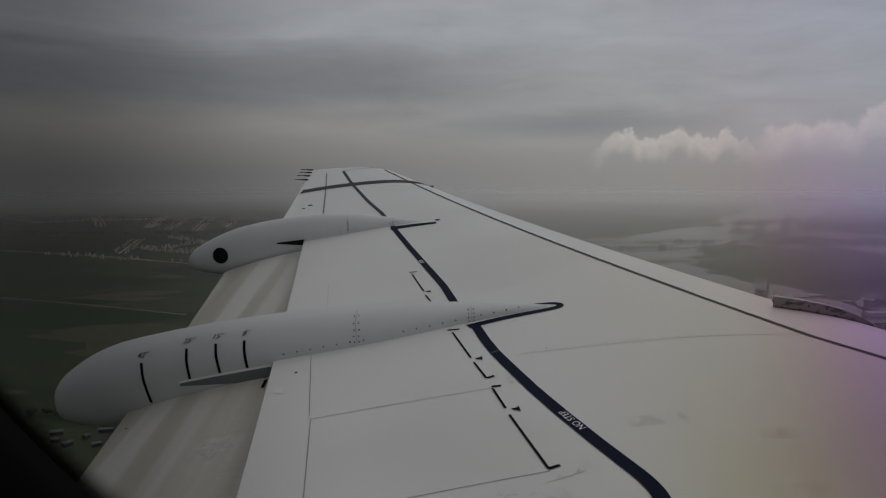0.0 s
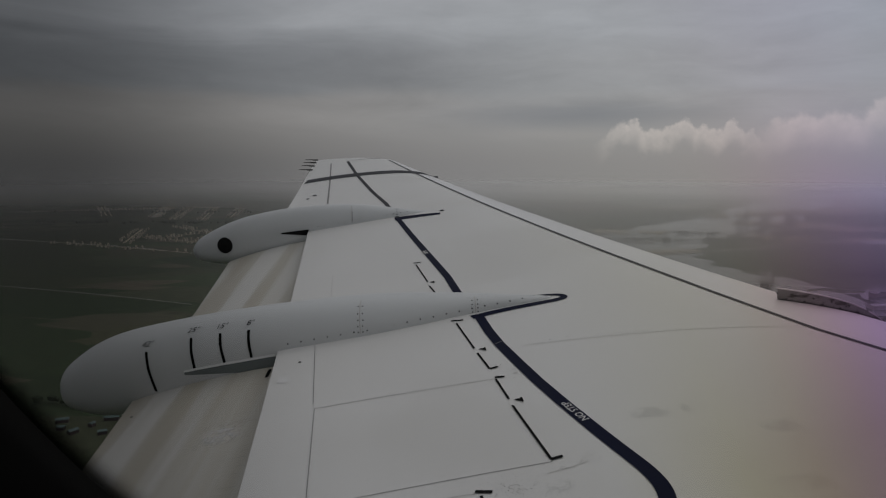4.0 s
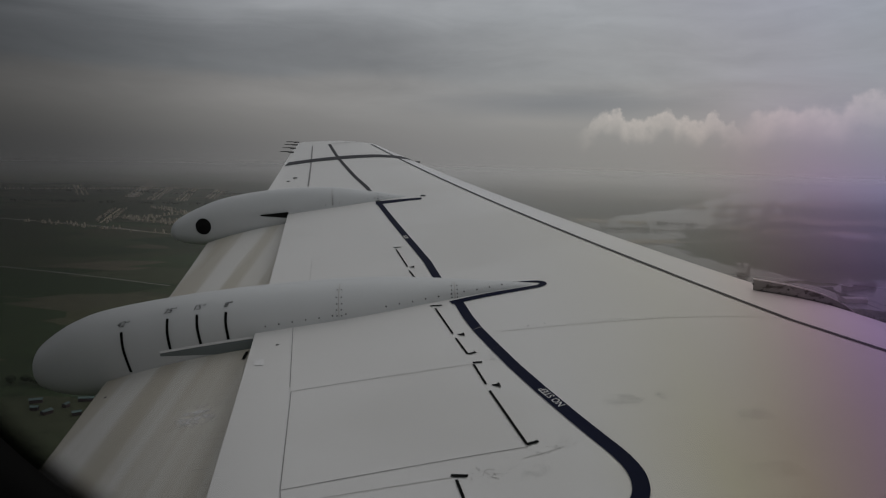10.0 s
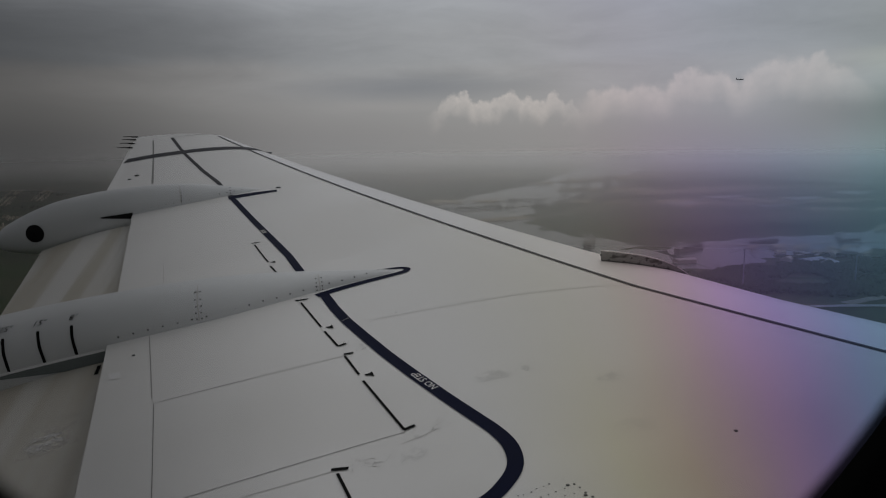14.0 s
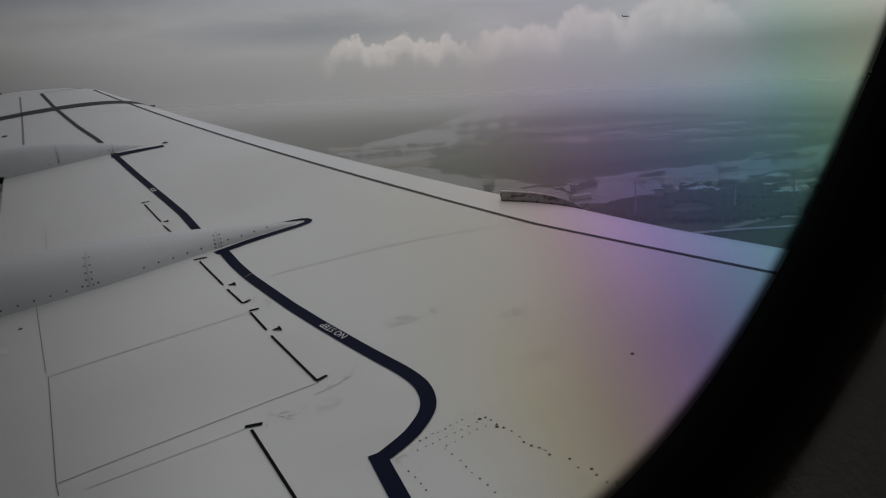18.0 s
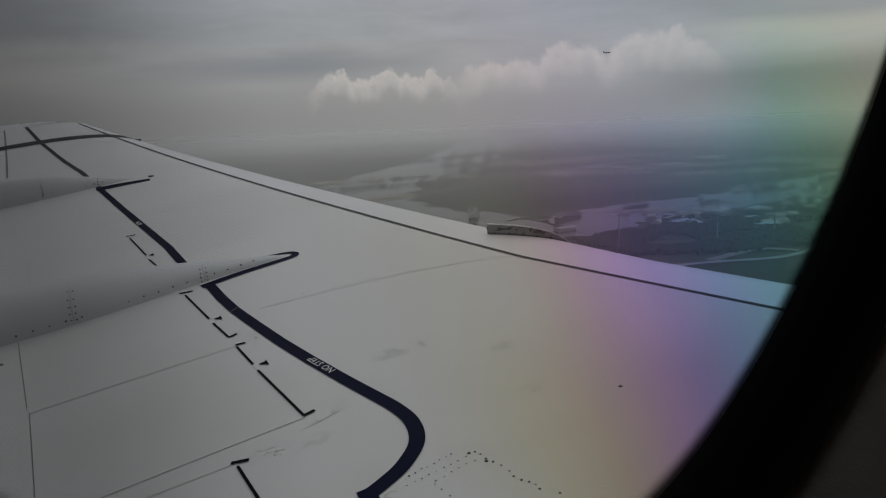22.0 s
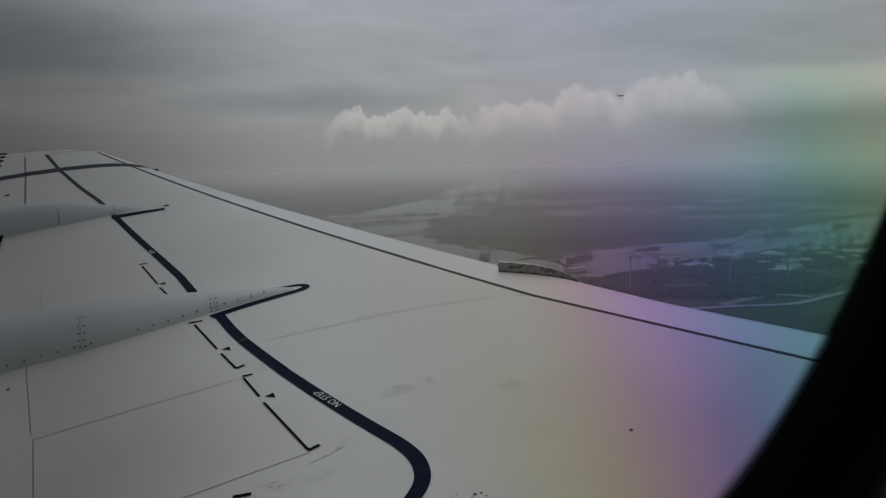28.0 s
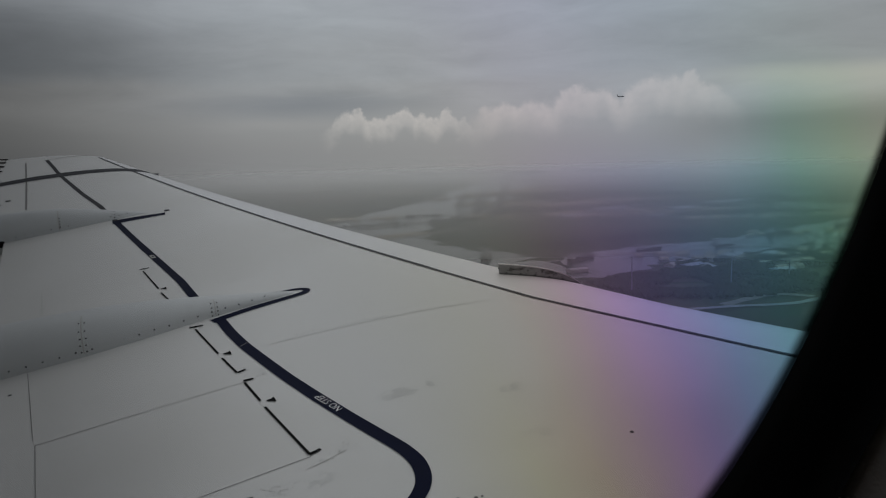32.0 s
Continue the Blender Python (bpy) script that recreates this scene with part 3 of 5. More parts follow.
def outer_material():
    m = bpy.data.materials.new("stressed_acrylic")
    m.use_nodes = True
    k = Nodes(m.node_tree)
    sep = k.add("ShaderNodeSeparateXYZ", {0: k.add("ShaderNodeTexCoord").outputs["Object"]})
    x, z = sep.outputs[0], sep.outputs[2]
    # fringes run obliquely across the lower forward corner and pale towards the top
    u = k.math("ADD", x, k.math("ADD", k.math("MULTIPLY", k.math("SUBTRACT", z, 1.46), 0.45), -0.006))
    n = k.noise(k.xyz(x, 0.0, z), 8.0, 2.0, 0.5)
    u = k.math("ADD", u, k.math("MULTIPLY", k.math("SUBTRACT", n, 0.5), 0.024))
    col = k.ramp(k.add("ShaderNodeMapRange", {"Value": u, "From Min": -3.20, "From Max": -2.78}).outputs[0], FRINGE)
    keep = k.math("MULTIPLY", k.smooth(x, -2.975, -2.90), k.math("SUBTRACT", 1.0, k.smooth(z, 1.60, 1.66)))
    weak = k.math("MULTIPLY", k.smooth(z, 1.53, 1.625), k.math("SUBTRACT", 0.88, k.math("MULTIPLY", keep, 0.5)))
    col = k.mix(weak, col, (0.95, 0.95, 0.96))
    low = k.math("MULTIPLY", k.smooth(z, 1.43, 1.53), k.math("SUBTRACT", 1.0, k.smooth(u, -3.075, -3.02)))
    col = k.mix(k.math("MULTIPLY", low, 0.6), col, (0.97, 0.965, 0.955))
    b = k.add("ShaderNodeBsdfTransparent", {"Color": col})
    k.add("ShaderNodeOutputMaterial", {0: b.outputs[0]})
    return m


FRINGE = [(0.0, (0.99, 0.99, 0.99)), (0.13, (0.98, 0.98, 0.96)), (0.19, (0.95, 0.935, 0.84)), (0.265, (0.92, 0.865, 0.66)), (0.34, (0.90, 0.75, 0.61)), (0.405, (0.89, 0.66, 0.74)), (0.47, (0.83, 0.57, 0.94)), (0.524, (0.67, 0.53, 1.0)),
          (0.607, (0.47, 0.60, 1.0)), (0.714, (0.40, 0.75, 0.93)), (0.833, (0.40, 0.79, 0.62)), (0.93, (0.57, 0.81, 0.52)), (1.0, (0.72, 0.79, 0.56))]


def build_pane(grow, out, material, name, label):
    pv, pf = [(WX, 1.43 + WLEAN * (WZ - 1.6) + out, WZ)], []
    for j in range(240):
        pv.append(oval(2 * math.pi * j / 240, grow, out))
        pf.append((0, 1 + j, 1 + (j + 1) % 240))
    part(name, (pv, pf, material), window, label).visible_shadow = False


build_pane(0.001, 0.0005, inner_material(), "inner_pane", "acrylic pane with vignette shading tinted in towards its edges")
# placed well outboard and oversized so the tinted-in fringes fit the camera's view
build_pane(0.55, 0.19, outer_material(), "outer_pane", "clear acrylic pane with rainbow stress fringes")


def build_cabin():
    """The dark cabin behind the camera: window wall with its opening, floor, ceiling, far walls."""
    n = 480
    v, f = [], []
    for j in range(n):
        a = 2 * math.pi * j / n
        v.append(oval(a, 0.08, -0.068))
    x0, x1, z0, z1 = -5.2, -1.4, 0.45, 2.12
    for j in range(n):
        a = 2 * math.pi * j / n
        c, s = math.cos(a), math.sin(a)
        k = min(((x1 if c > 0 else x0) - WX) / c if abs(c) > 1e-6 else 1e9, ((z1 if s > 0 else z0) - WZ) / s if abs(s) > 1e-6 else 1e9)
        v.append((WX + c * k, 1.362, WZ + s * k))
    f = grid_faces(2, n, True)
    v += [(p[0], p[1] + 0.012, p[2]) for p in v]
    f += [tuple(q + 2 * n for q in g[::-1]) for g in grid_faces(2, n, True)]
    for name, data, cat in (("wall_window", (v, f), "wall"), ("floor", box(x0, x1, -1.3, 1.40, z0 - 0.03, z0), "floor"), ("ceiling", box(x0, x1, -1.3, 1.37, z1, z1 + 0.02), "ceiling"),
                            ("wall_far", box(x0, x1, -1.33, -1.3, z0 - 0.03, z1 + 0.02), "wall"), ("wall_aft", box(x0 - 0.03, x0, -1.33, 1.37, z0 - 0.03, z1 + 0.02), "wall"), ("wall_front", box(x1, x1 + 0.03, -1.33, 1.37, z0 - 0.03, z1 + 0.02), "wall")):
        ob = part(name, (*data, TRIM))
        ob.matrix_world = BANK
        tagged(ob, "beige cabin lining in deep shade around the window seat", cat, kind="structure")


build_cabin()


def build_fuselage():
    """Outer barrel of the fuselage that the wing grows from, with the window opening left free."""
    n, xs = 96, [-9 + 0.25 * i for i in range(57)]
    r, zc = 1.66, 1.1
    v = [(x, r * math.cos(2 * math.pi * j / n), zc + 1.08 * r * math.sin(2 * math.pi * j / n)) for x in xs for j in range(n)]
    f = []
    for q in grid_faces(len(xs), n, True):
        c = sum((Vector(v[i]) for i in q), Vector()) / 4
        if c.y > 1.2 and abs(c.x - WX) < 0.62 and abs(c.z - WZ) < 0.62:
            continue
        f.append(q)
    ob = part("fuselage", (v, f, WHITE, True))
    ob.matrix_world = BANK
    tagged(ob, "white painted airliner fuselage barrel at the wing root", "fuselage", kind="structure")


build_fuselage()

# ---------------------------------------------------------------- details of the wing


def text_mesh(body, size, material, shear=0.0):
    cu = bpy.data.curves.new("lettering", "FONT")
    cu.body, cu.size, cu.align_x, cu.align_y, cu.shear, cu.resolution_u = body, size, "CENTER", "CENTER", shear, 3
    ob = bpy.data.objects.new("lettering", cu)
    scene.collection.objects.link(ob)
    me = bpy.data.meshes.new_from_object(ob.evaluated_get(bpy.context.evaluated_depsgraph_get()))
    bpy.data.objects.remove(ob)
    me.materials.clear()
    me.materials.append(material)
    return me


def frame_at(origin, ax, up):
    ax, up = Vector(ax).normalized(), Vector(up)
    nz = ax.cross(up).normalized()
    up = nz.cross(ax)
    return Matrix(((ax.x, up.x, nz.x, origin[0]), (ax.y, up.y, nz.y, origin[1]), (ax.z, up.z, nz.z, origin[2]), (0, 0, 0, 1)))


def on_skin(x, y, lift):
    return (x, y, z_top(x, y) + lift)


def slope(x, y, dx, dy):
    return (dx, dy, z_top(x + dx * 0.1, y + dy * 0.1) * 10 - z_top(x, y) * 10)


ob = part("no_step_lettering", text_mesh("NO STEP", 0.049, LETTER), wing, "white NO STEP lettering on the navy stripe")
ob.matrix_local = frame_at(on_skin(-2.668, 4.20, 0.006), slope(-2.668, 4.2, -0.30, 0.95), slope(-2.668, 4.2, -0.95, -0.30))
ob = part("stripe_emblem", (*ribbon([(-3.336, 7.40), (-3.316, 7.30)], 0.034, 0.006), FAINT), wing, "small pale sign on the stripe")
part("stripe_emblem", (*ribbon([(-3.325, 7.365), (-3.322, 7.335)], 0.018, 0.008), NAVY), wing)
part("stripe_scuff", (*ribbon([(-2.935, 5.09), (-2.885, 5.12)], 0.006, 0.006), SEAM), wing)


def fairing_strip(rows, yc, pts, width, out=0.004, taper=1.0):
    """A mark on the near side of a fairing along points (x, z)."""
    v = []
    n = 14
    for i in range(n):
        t = i / (n - 1) * (len(pts) - 1)
        a = min(int(t), len(pts) - 2)
        x = pts[a][0] + (pts[a + 1][0] - pts[a][0]) * (t - a)
        z = pts[a][1] + (pts[a + 1][1] - pts[a][1]) * (t - a)
        wide = abs(pts[-1][0] - pts[0][0]) > abs(pts[-1][1] - pts[0][1])
        for s in (-0.5, -0.25, 0.0, 0.25, 0.5):
            w = width * (taper + (1 - taper) * i / (n - 1))
            xx, zz = (x, z + s * w) if wide else (x + s * w, z)
            v.append(fairing_point(rows, yc, xx, angle_at(rows, yc, xx, zz), out))
    return v, grid_faces(n, 5)


for deg, top, bot, tx, tz in (("42°", (-5.052, 0.346), (-5.010, 0.10), -5.05, 0.385), ("25°", (-4.77, 0.415), (-4.752, 0.225), -4.765, 0.452), ("15°", (-4.588, 0.434), (-4.566, 0.257), -4.585, 0.468), ("8°", (-4.41, 0.445), (-4.398, 0.284), -4.405, 0.48)):
    part("degree_mark", (*fairing_strip(FAIR_1, Y1, [top, (top[0] * 0.65 + bot[0] * 0.35 - 0.004, top[1] * 0.6 + bot[1] * 0.4), bot], 0.017), BLACK), fair1)
    a = angle_at(FAIR_1, Y1, tx, tz)
    p, q = Vector(fairing_point(FAIR_1, Y1, tx, a, 0.006)), Vector(fairing_point(FAIR_1, Y1, tx, a + 0.06, 0.006))
    r = Vector(fairing_point(FAIR_1, Y1, tx + 0.05, angle_at(FAIR_1, Y1, tx + 0.05, tz + 0.004), 0.006))
    ob = part("degree_number", text_mesh(deg, 0.054, BLACK, 0.3), fair1)
    ob.matrix_local = frame_at(p, r - p, q - p)
# strips on the skin paint in the shade of the cut-out above the flap, with its pale lip
part("flap_slot", (*fairing_strip(FAIR_1, Y1, [(-4.82, 0.208), (-4.5, 0.222), (-4.25, 0.236)], 0.10, 0.003, taper=0.25), surface("slot_shade_grey", (0.14, 0.16, 0.16), 0.6)), fair1, "grey strip on the fairing for the shaded slot over the flap")
part("slot_shadow_gap", (*fairing_strip(FAIR_1, Y1, [(-4.56, 0.176), (-4.4, 0.187), (-4.25, 0.192)], 0.022, 0.006, taper=0.3), SLOT), fair1, "dark strip painting the shade of the gap above the flap")
part("slot_lip", (*fairing_strip(FAIR_1, Y1, [(-4.82, 0.222), (-4.52, 0.262), (-4.25, 0.292)], 0.014, 0.008), LETTER), fair1)
part("flap_slot", (*fairing_strip(FAIR_2, Y2, [(-4.90, 0.578), (-4.75, 0.575), (-4.60, 0.572)], 0.065, 0.003, taper=0.2), SLOT), fair2, "dark strip painting the shade of the slot over the flap")
part("slot_lip", (*fairing_strip(FAIR_2, Y2, [(-5.04, 0.592), (-4.8, 0.606), (-4.60, 0.612)], 0.012, 0.008), FAIRING), fair2)
v, f = [], []
for i in range(33):
    a = 2 * math.pi * i / 32
    r = 0.085 if i < 32 else 0
    x, z = -5.52 + r * math.cos(a), 0.482 + r * 1.02 * math.sin(a)
    v.append(fairing_point(FAIR_2, Y2, x, angle_at(FAIR_2, Y2, x, z), 0.004 if i < 32 else 0.014))
part("drain_port", (v, [(32, i, (i + 1) % 32) for i in range(32)], SLOT), fair2, "dark round port")


def dot_mesh():
    v = [(math.cos(2 * math.pi * i / 8), math.sin(2 * math.pi * i / 8), 0) for i in range(8)] + [(0.7 * math.cos(2 * math.pi * i / 8), 0.7 * math.sin(2 * math.pi * i / 8), 0.35) for i in range(8)]
    return mesh_of("rivet", v, grid_faces(2, 8, True) + [tuple(range(8, 16))], RIVET)


DOT = dot_mesh()


def rivet(p, normal, r, parent):
    ob = new("rivet", DOT)
    ob.parent = parent
    q = Vector(normal).normalized().to_track_quat("Z", "Y").to_matrix().to_4x4()
    ob.matrix_local = Matrix.Translation(p) @ q @ Matrix.Diagonal((r, r, r, 1))


def fairing_rivet(rows, yc, x, z, r, parent):
    a = angle_at(rows, yc, x, z)
    p = Vector(fairing_point(rows, yc, x, a, 0.001))
    q = Vector(fairing_point(rows, yc, x, a, 0.02))
    rivet(p, q - p, r, parent)


rng = random.Random(5)
for i in range(20):
    x = -4.17 + i * 0.082
    y = Y1 - interp(FAIR_1, x)[3]
    fairing_rivet(FAIR_1, Y1, x, z_mid(x, y) + 0.03 + 0.004 * rng.random(), 0.006, fair1)
for x in (-3.735, -3.705):
    for i in range(5):
        fairing_rivet(FAIR_1, Y1, x + 0.004 * rng.random(), 0.40 + i * 0.035, 0.0052, fair1)
for x in (-3.02, -2.985):
    for i in range(4):
        fairing_rivet(FAIR_1, Y1, x, 0.455 + i * 0.022, 0.005, fair1)
for i in range(14):
    x = -4.5 + i * 0.075
    fairing_rivet(FAIR_2, Y2, x, z_mid(x, Y2 - interp(FAIR_2, x)[3]) + 0.035, 0.007, fair2)
for x in (-4.12, -3.64):
    for i in range(4):
        fairing_rivet(FAIR_2, Y2, x, 0.68 + i * 0.025, 0.007, fair2)
part("fairing_joint", (*fairing_strip(FAIR_1, Y1, [(-3.72, 0.39), (-3.722, 0.5), (-3.72, 0.562)], 0.006, 0.002), FAINT), fair1)
part("fairing_joint", (*fairing_strip(FAIR_1, Y1, [(-3.0, 0.45), (-3.0, 0.5), (-3.0, 0.535)], 0.006, 0.002), FAINT), fair1)
part("fairing_joint", (*fairing_strip(FAIR_2, Y2, [(-4.13, 0.65), (-4.13, 0.74), (-4.13, 0.82)], 0.008, 0.002), FAINT), fair2)


def rivet_row(a, b, n, r=0.004, jitter=0.004, skip=0.15):
    for i in range(n):
        if rng.random() < skip:
            continue
        t = i / max(1, n - 1)
        x, y = a[0] + (b[0] - a[0]) * t + rng.uniform(-jitter, jitter), a[1] + (b[1] - a[1]) * t + rng.uniform(-jitter, jitter)
        rivet(on_skin(x, y, 0.0005), (0, 0, 1), r * rng.uniform(0.7, 1.2), wing)


rivet_row((-2.62, 3.275), (-2.40, 3.305), 10, 0.0035)
rivet_row((-2.40, 3.30), (-2.20, 2.75), 22, 0.0045, 0.012)
rivet_row((-2.64, 3.23), (-2.42, 3.255), 9, 0.003)
rivet_row((-2.70, 3.15), (-2.67, 2.9), 8, 0.0035)
rivet_row((-2.56, 3.19), (-2.50, 2.85), 10, 0.0035)
rivet_row((-2.55, 3.2), (-2.40, 3.225), 6, 0.003)
rivet_row((-2.62, 5.05), (-2.1, 5.06), 12, 0.005, 0.03, 0.4)
rivet_row((-2.0, 5.03), (-1.5, 5.0), 7, 0.005, 0.02, 0.4)
for x, y, r in ((-1.73, 3.332, 0.008), (-4.052, 5.285, 0.011), (-3.15, 9.05, 0.03), (-2.4, 3.27, 0.007), (-2.37, 3.2, 0.007), (-4.85, 11.0, 0.035), (-4.92, 10.85, 0.025)):
    rivet(on_skin(x, y, 0.0005), (0, 0, 1), r, wing)
CHIP = surface("chipped_sealant", (0.42, 0.41, 0.39), 0.7, 0, 0.3, 30, 200)
cr = random.Random(21)


def chip_cluster(x, y, spread, n, along=(1.0, 0.0)):
    """Short crooked flakes of sealant and specks scattered round a fitting."""
    for _ in range(n):
        px, py = x + cr.gauss(0, spread) + along[0] * cr.uniform(0, 0.12), y + cr.gauss(0, spread * 0.6) + along[1] * cr.uniform(0, 0.12)
        if cr.random() < 0.45:
            rivet(on_skin(px, py, 0.0005), (0, 0, 1), cr.uniform(0.0012, 0.0026), wing)
            continue
        a, L = cr.uniform(-0.5, 0.5), cr.uniform(0.008, 0.03)
        pts = [(px + L * t * math.cos(a + t), py + L * t * math.sin(a + t)) for t in (0, 0.5, 1.0)]
        part("chip", (*ribbon(pts, 0.003, 0.0015, 0.01, widths=[0.0015, 0.0035, 0.001]), CHIP), wing)


for x, y, n in ((-2.80, 3.83, 14), (-3.06, 3.68, 14), (-2.93, 4.67, 10), (-2.93, 4.80, 10), (-3.35, 7.05, 5), (-3.08, 5.56, 5)):
    chip_cluster(x, y, 0.035, n)
for x, y in ((-2.99, 3.70), (-2.965, 3.665), (-2.70, 3.22)):
    ringp = [(x + 0.02 * math.cos(0.5 * i), y + 0.013 * math.sin(0.5 * i)) for i in range(10)]
    part("sealant_ring", (*ribbon(ringp, 0.0028, 0.0015, 0.01), CHIP), wing)
part("sealant_streak", (*ribbon([(-2.86, 3.755), (-2.78, 3.772), (-2.70, 3.80)], 0.003, 0.0015, 0.01), CHIP), wing)
part("flap_index_mark", ([(x, y, flap_z(x, y) + 0.004) for x, y in ((-4.292, 5.50), (-4.272, 5.50), (-4.268, 5.38), (-4.290, 5.38))], [(0, 1, 2, 3)], BLACK), wing)


def smudge_material(name, colour, amount):
    m = bpy.data.materials.new(name)
    m.use_nodes = True
    k = Nodes(m.node_tree)
    co = k.add("ShaderNodeTexCoord").outputs["Object"]
    uv = k.add("ShaderNodeTexCoord").outputs["UV"]
    n = k.noise(co, 14.0, 5.0, 0.65)
    g = k.add("ShaderNodeTexGradient", {"Vector": k.add("ShaderNodeMapping", {"Vector": uv, "Location": (-1.0, -1.0, 0), "Scale": (2, 2, 2)}).outputs[0]}, gradient_type="SPHERICAL").outputs[0]
    f = k.math("MULTIPLY", k.smooth(g, 0.0, 0.6), k.math("MULTIPLY", k.smooth(n, 0.42, 0.62), amount))
    d = k.add("ShaderNodeBsdfPrincipled", {"Base Color": (*colour, 1), "Roughness": 0.6})
    t = k.add("ShaderNodeBsdfTransparent")
    mx = k.add("ShaderNodeMixShader", {0: f, 1: t.outputs[0], 2: d.outputs[0]})
    k.add("ShaderNodeOutputMaterial", {0: mx.outputs[0]})
    return m


SMUDGE = smudge_material("grey_scuff", (0.22, 0.22, 0.21), 0.13)
CHAFE = smudge_material("pale_chafed_paint", (0.74, 0.73, 0.72), 0.75)


def on_flap(x, y, lift):
    return (x, y, flap_z(x, y) + lift)


def scuff(x, y, w, h, material, surf, label, turn=0.0):
    n = 6
    c, q = math.cos(turn), math.sin(turn)
    v = []
    for i in range(n):
        for j in range(n):
            a, b = w * (i / (n - 1) - 0.5), h * (j / (n - 1) - 0.5)
            v.append(surf(x + c * a - q * b, y + q * a + c * b, 0.003))
    ob = part("scuff", (v, grid_faces(n, n), material), wing, label)
    uv = ob.data.uv_layers.new(name="UVMap")
    for loop in ob.data.loops:
        i, j = divmod(loop.vertex_index, n)
        uv.data[loop.index].uv = (i / (n - 1), j / (n - 1))


for x, y, w, h in ((-2.374, 4.105, 0.22, 0.14), (-2.205, 4.115, 0.12, 0.14), (-1.94, 3.888, 0.16, 0.12), (-2.05, 3.5, 0.2, 0.1), (-2.75, 3.78, 0.2, 0.08), (-2.86, 3.66, 0.22, 0.12), (-2.9, 4.75, 0.14, 0.14)):
    scuff(x, y, w, h, SMUDGE, on_skin, "faint grey scuff on the white paint")
scuff(-4.37, 4.73, 0.22, 0.26, CHAFE, on_flap, "pale chafed patch on the flap")
scuff(-4.34, 4.70, 0.20, 0.20, CHAFE, on_flap, "pale chafed patch on the flap", 0.4)
PATCH = surface("fresh_white_patch", (0.69, 0.68, 0.67), 0.4, 0, 0.04)
part("repair_patch", ([on_skin(x, y, 0.003) for x, y in ((-4.151, 5.11), (-4.088, 5.094), (-4.072, 5.013), (-4.13, 5.028))], [(0, 1, 2, 3)], PATCH), wing, "small square of fresh white paint")
SCRATCH = surface("dark_scratch", (0.27, 0.26, 0.24), 0.7, 0, 0.3, 20)
sr = random.Random(5)
for i in range(22):
    y = 3.6 + i * 0.075 + sr.uniform(-0.03, 0.03)
    x1 = x_shroud(y) - sr.uniform(0.03, 0.07)
    L = sr.choice((0.03, 0.05, 0.06, 0.10, 0.15))
    pts = [(x1 - L * t, y - 0.06 * L * t + sr.uniform(-0.003, 0.003)) for t in (0, 0.35, 0.7, 1.0)]
    wd = sr.uniform(0.001, 0.0024)
    v = []
    for t, (x, yy) in enumerate(pts):
        q = wd * (1 - t / 3.4)
        v += [on_flap(x, yy - q, 0.003), on_flap(x, yy + q, 0.003)]
    part("scratch", (v, grid_faces(4, 2), SCRATCH), wing)
rivet(on_flap(-5.06, 5.28, 0.001), (0, 0, 1), 0.009, wing)

# leading-edge fence: a plate that wraps the nose, blunt at its rear end


def build_fence():
    """A thin curved plate along the step in the leading edge, with a pale top edge and a dark sealant line at its foot."""
    base = [Vector((-1.065 + 0.70 * i / 24, 5.715, 0)) for i in range(25)]
    n = len(base)
    body, cap = [], []
    for i, p in enumerate(base):
        d = (base[min(i + 1, n - 1)] - base[max(i - 1, 0)]).normalized()
        s = Vector((d.y, -d.x, 0)) * 0.006
        t = i / (n - 1)
        hgt = 0.066 * (1 - t ** 3.8) + 0.004
        z = z_top(p.x, p.y)
        for q, zz in ((p + s, z - 0.03), (p + s, z + hgt), (p - s, z + hgt), (p - s, z - 0.03)):
            body.append((q.x, q.y, zz))
        for q, zz in ((p + s * 1.6, z + hgt - 0.002), (p + s * 1.6, z + hgt + 0.005), (p - s * 1.6, z + hgt + 0.005), (p - s * 1.6, z + hgt - 0.002)):
            cap.append((q.x, q.y, zz))
    f = grid_faces(n, 4, True) + [(3, 2, 1, 0), (4 * n - 4, 4 * n - 3, 4 * n - 2, 4 * n - 1)]
    part("wing_fence", (body, f, FENCE), wing, "worn grey metal fence on the leading edge")
    part("fence_edge", (cap, f, NOSE), wing, "bright metal edge of the fence")
    part("fence_sealant", (*ribbon([(p.x - 0.004, p.y - 0.010) for p in base], 0.016, 0.004), JOINT), wing)
    for i in range(0, n - 4, 2):
        p = base[i]
        rivet((p.x - 0.006, p.y - 0.009, z_top(p.x, p.y) + 0.012 + 0.03 * (i % 4 == 0)), (-0.5, -0.85, 0), 0.007, wing)


build_fence()

for y, dx in ((14.05, 0.0), (13.80, 0.0), (13.5, 0.0), (13.15, 0.0)):
    x0 = x_shroud(y)
    v, m = [], 6
    for i, (x, r) in enumerate(((x0 + 0.05, 0.012), (x0 - 0.04, 0.011), (x0 - 0.05, 0.007), (x0 - 0.17, 0.005))):
        for j in range(m):
            a = 2 * math.pi * j / m
            v.append((x, y + r * math.cos(a), z_mid(x0, y) + 0.012 + 0.02 * i * 0.3 + r * math.sin(a)))
    part("static_wick", (v, grid_faces(4, m, True), BLACK), wing)

# ---------------------------------------------------------------- ground far below


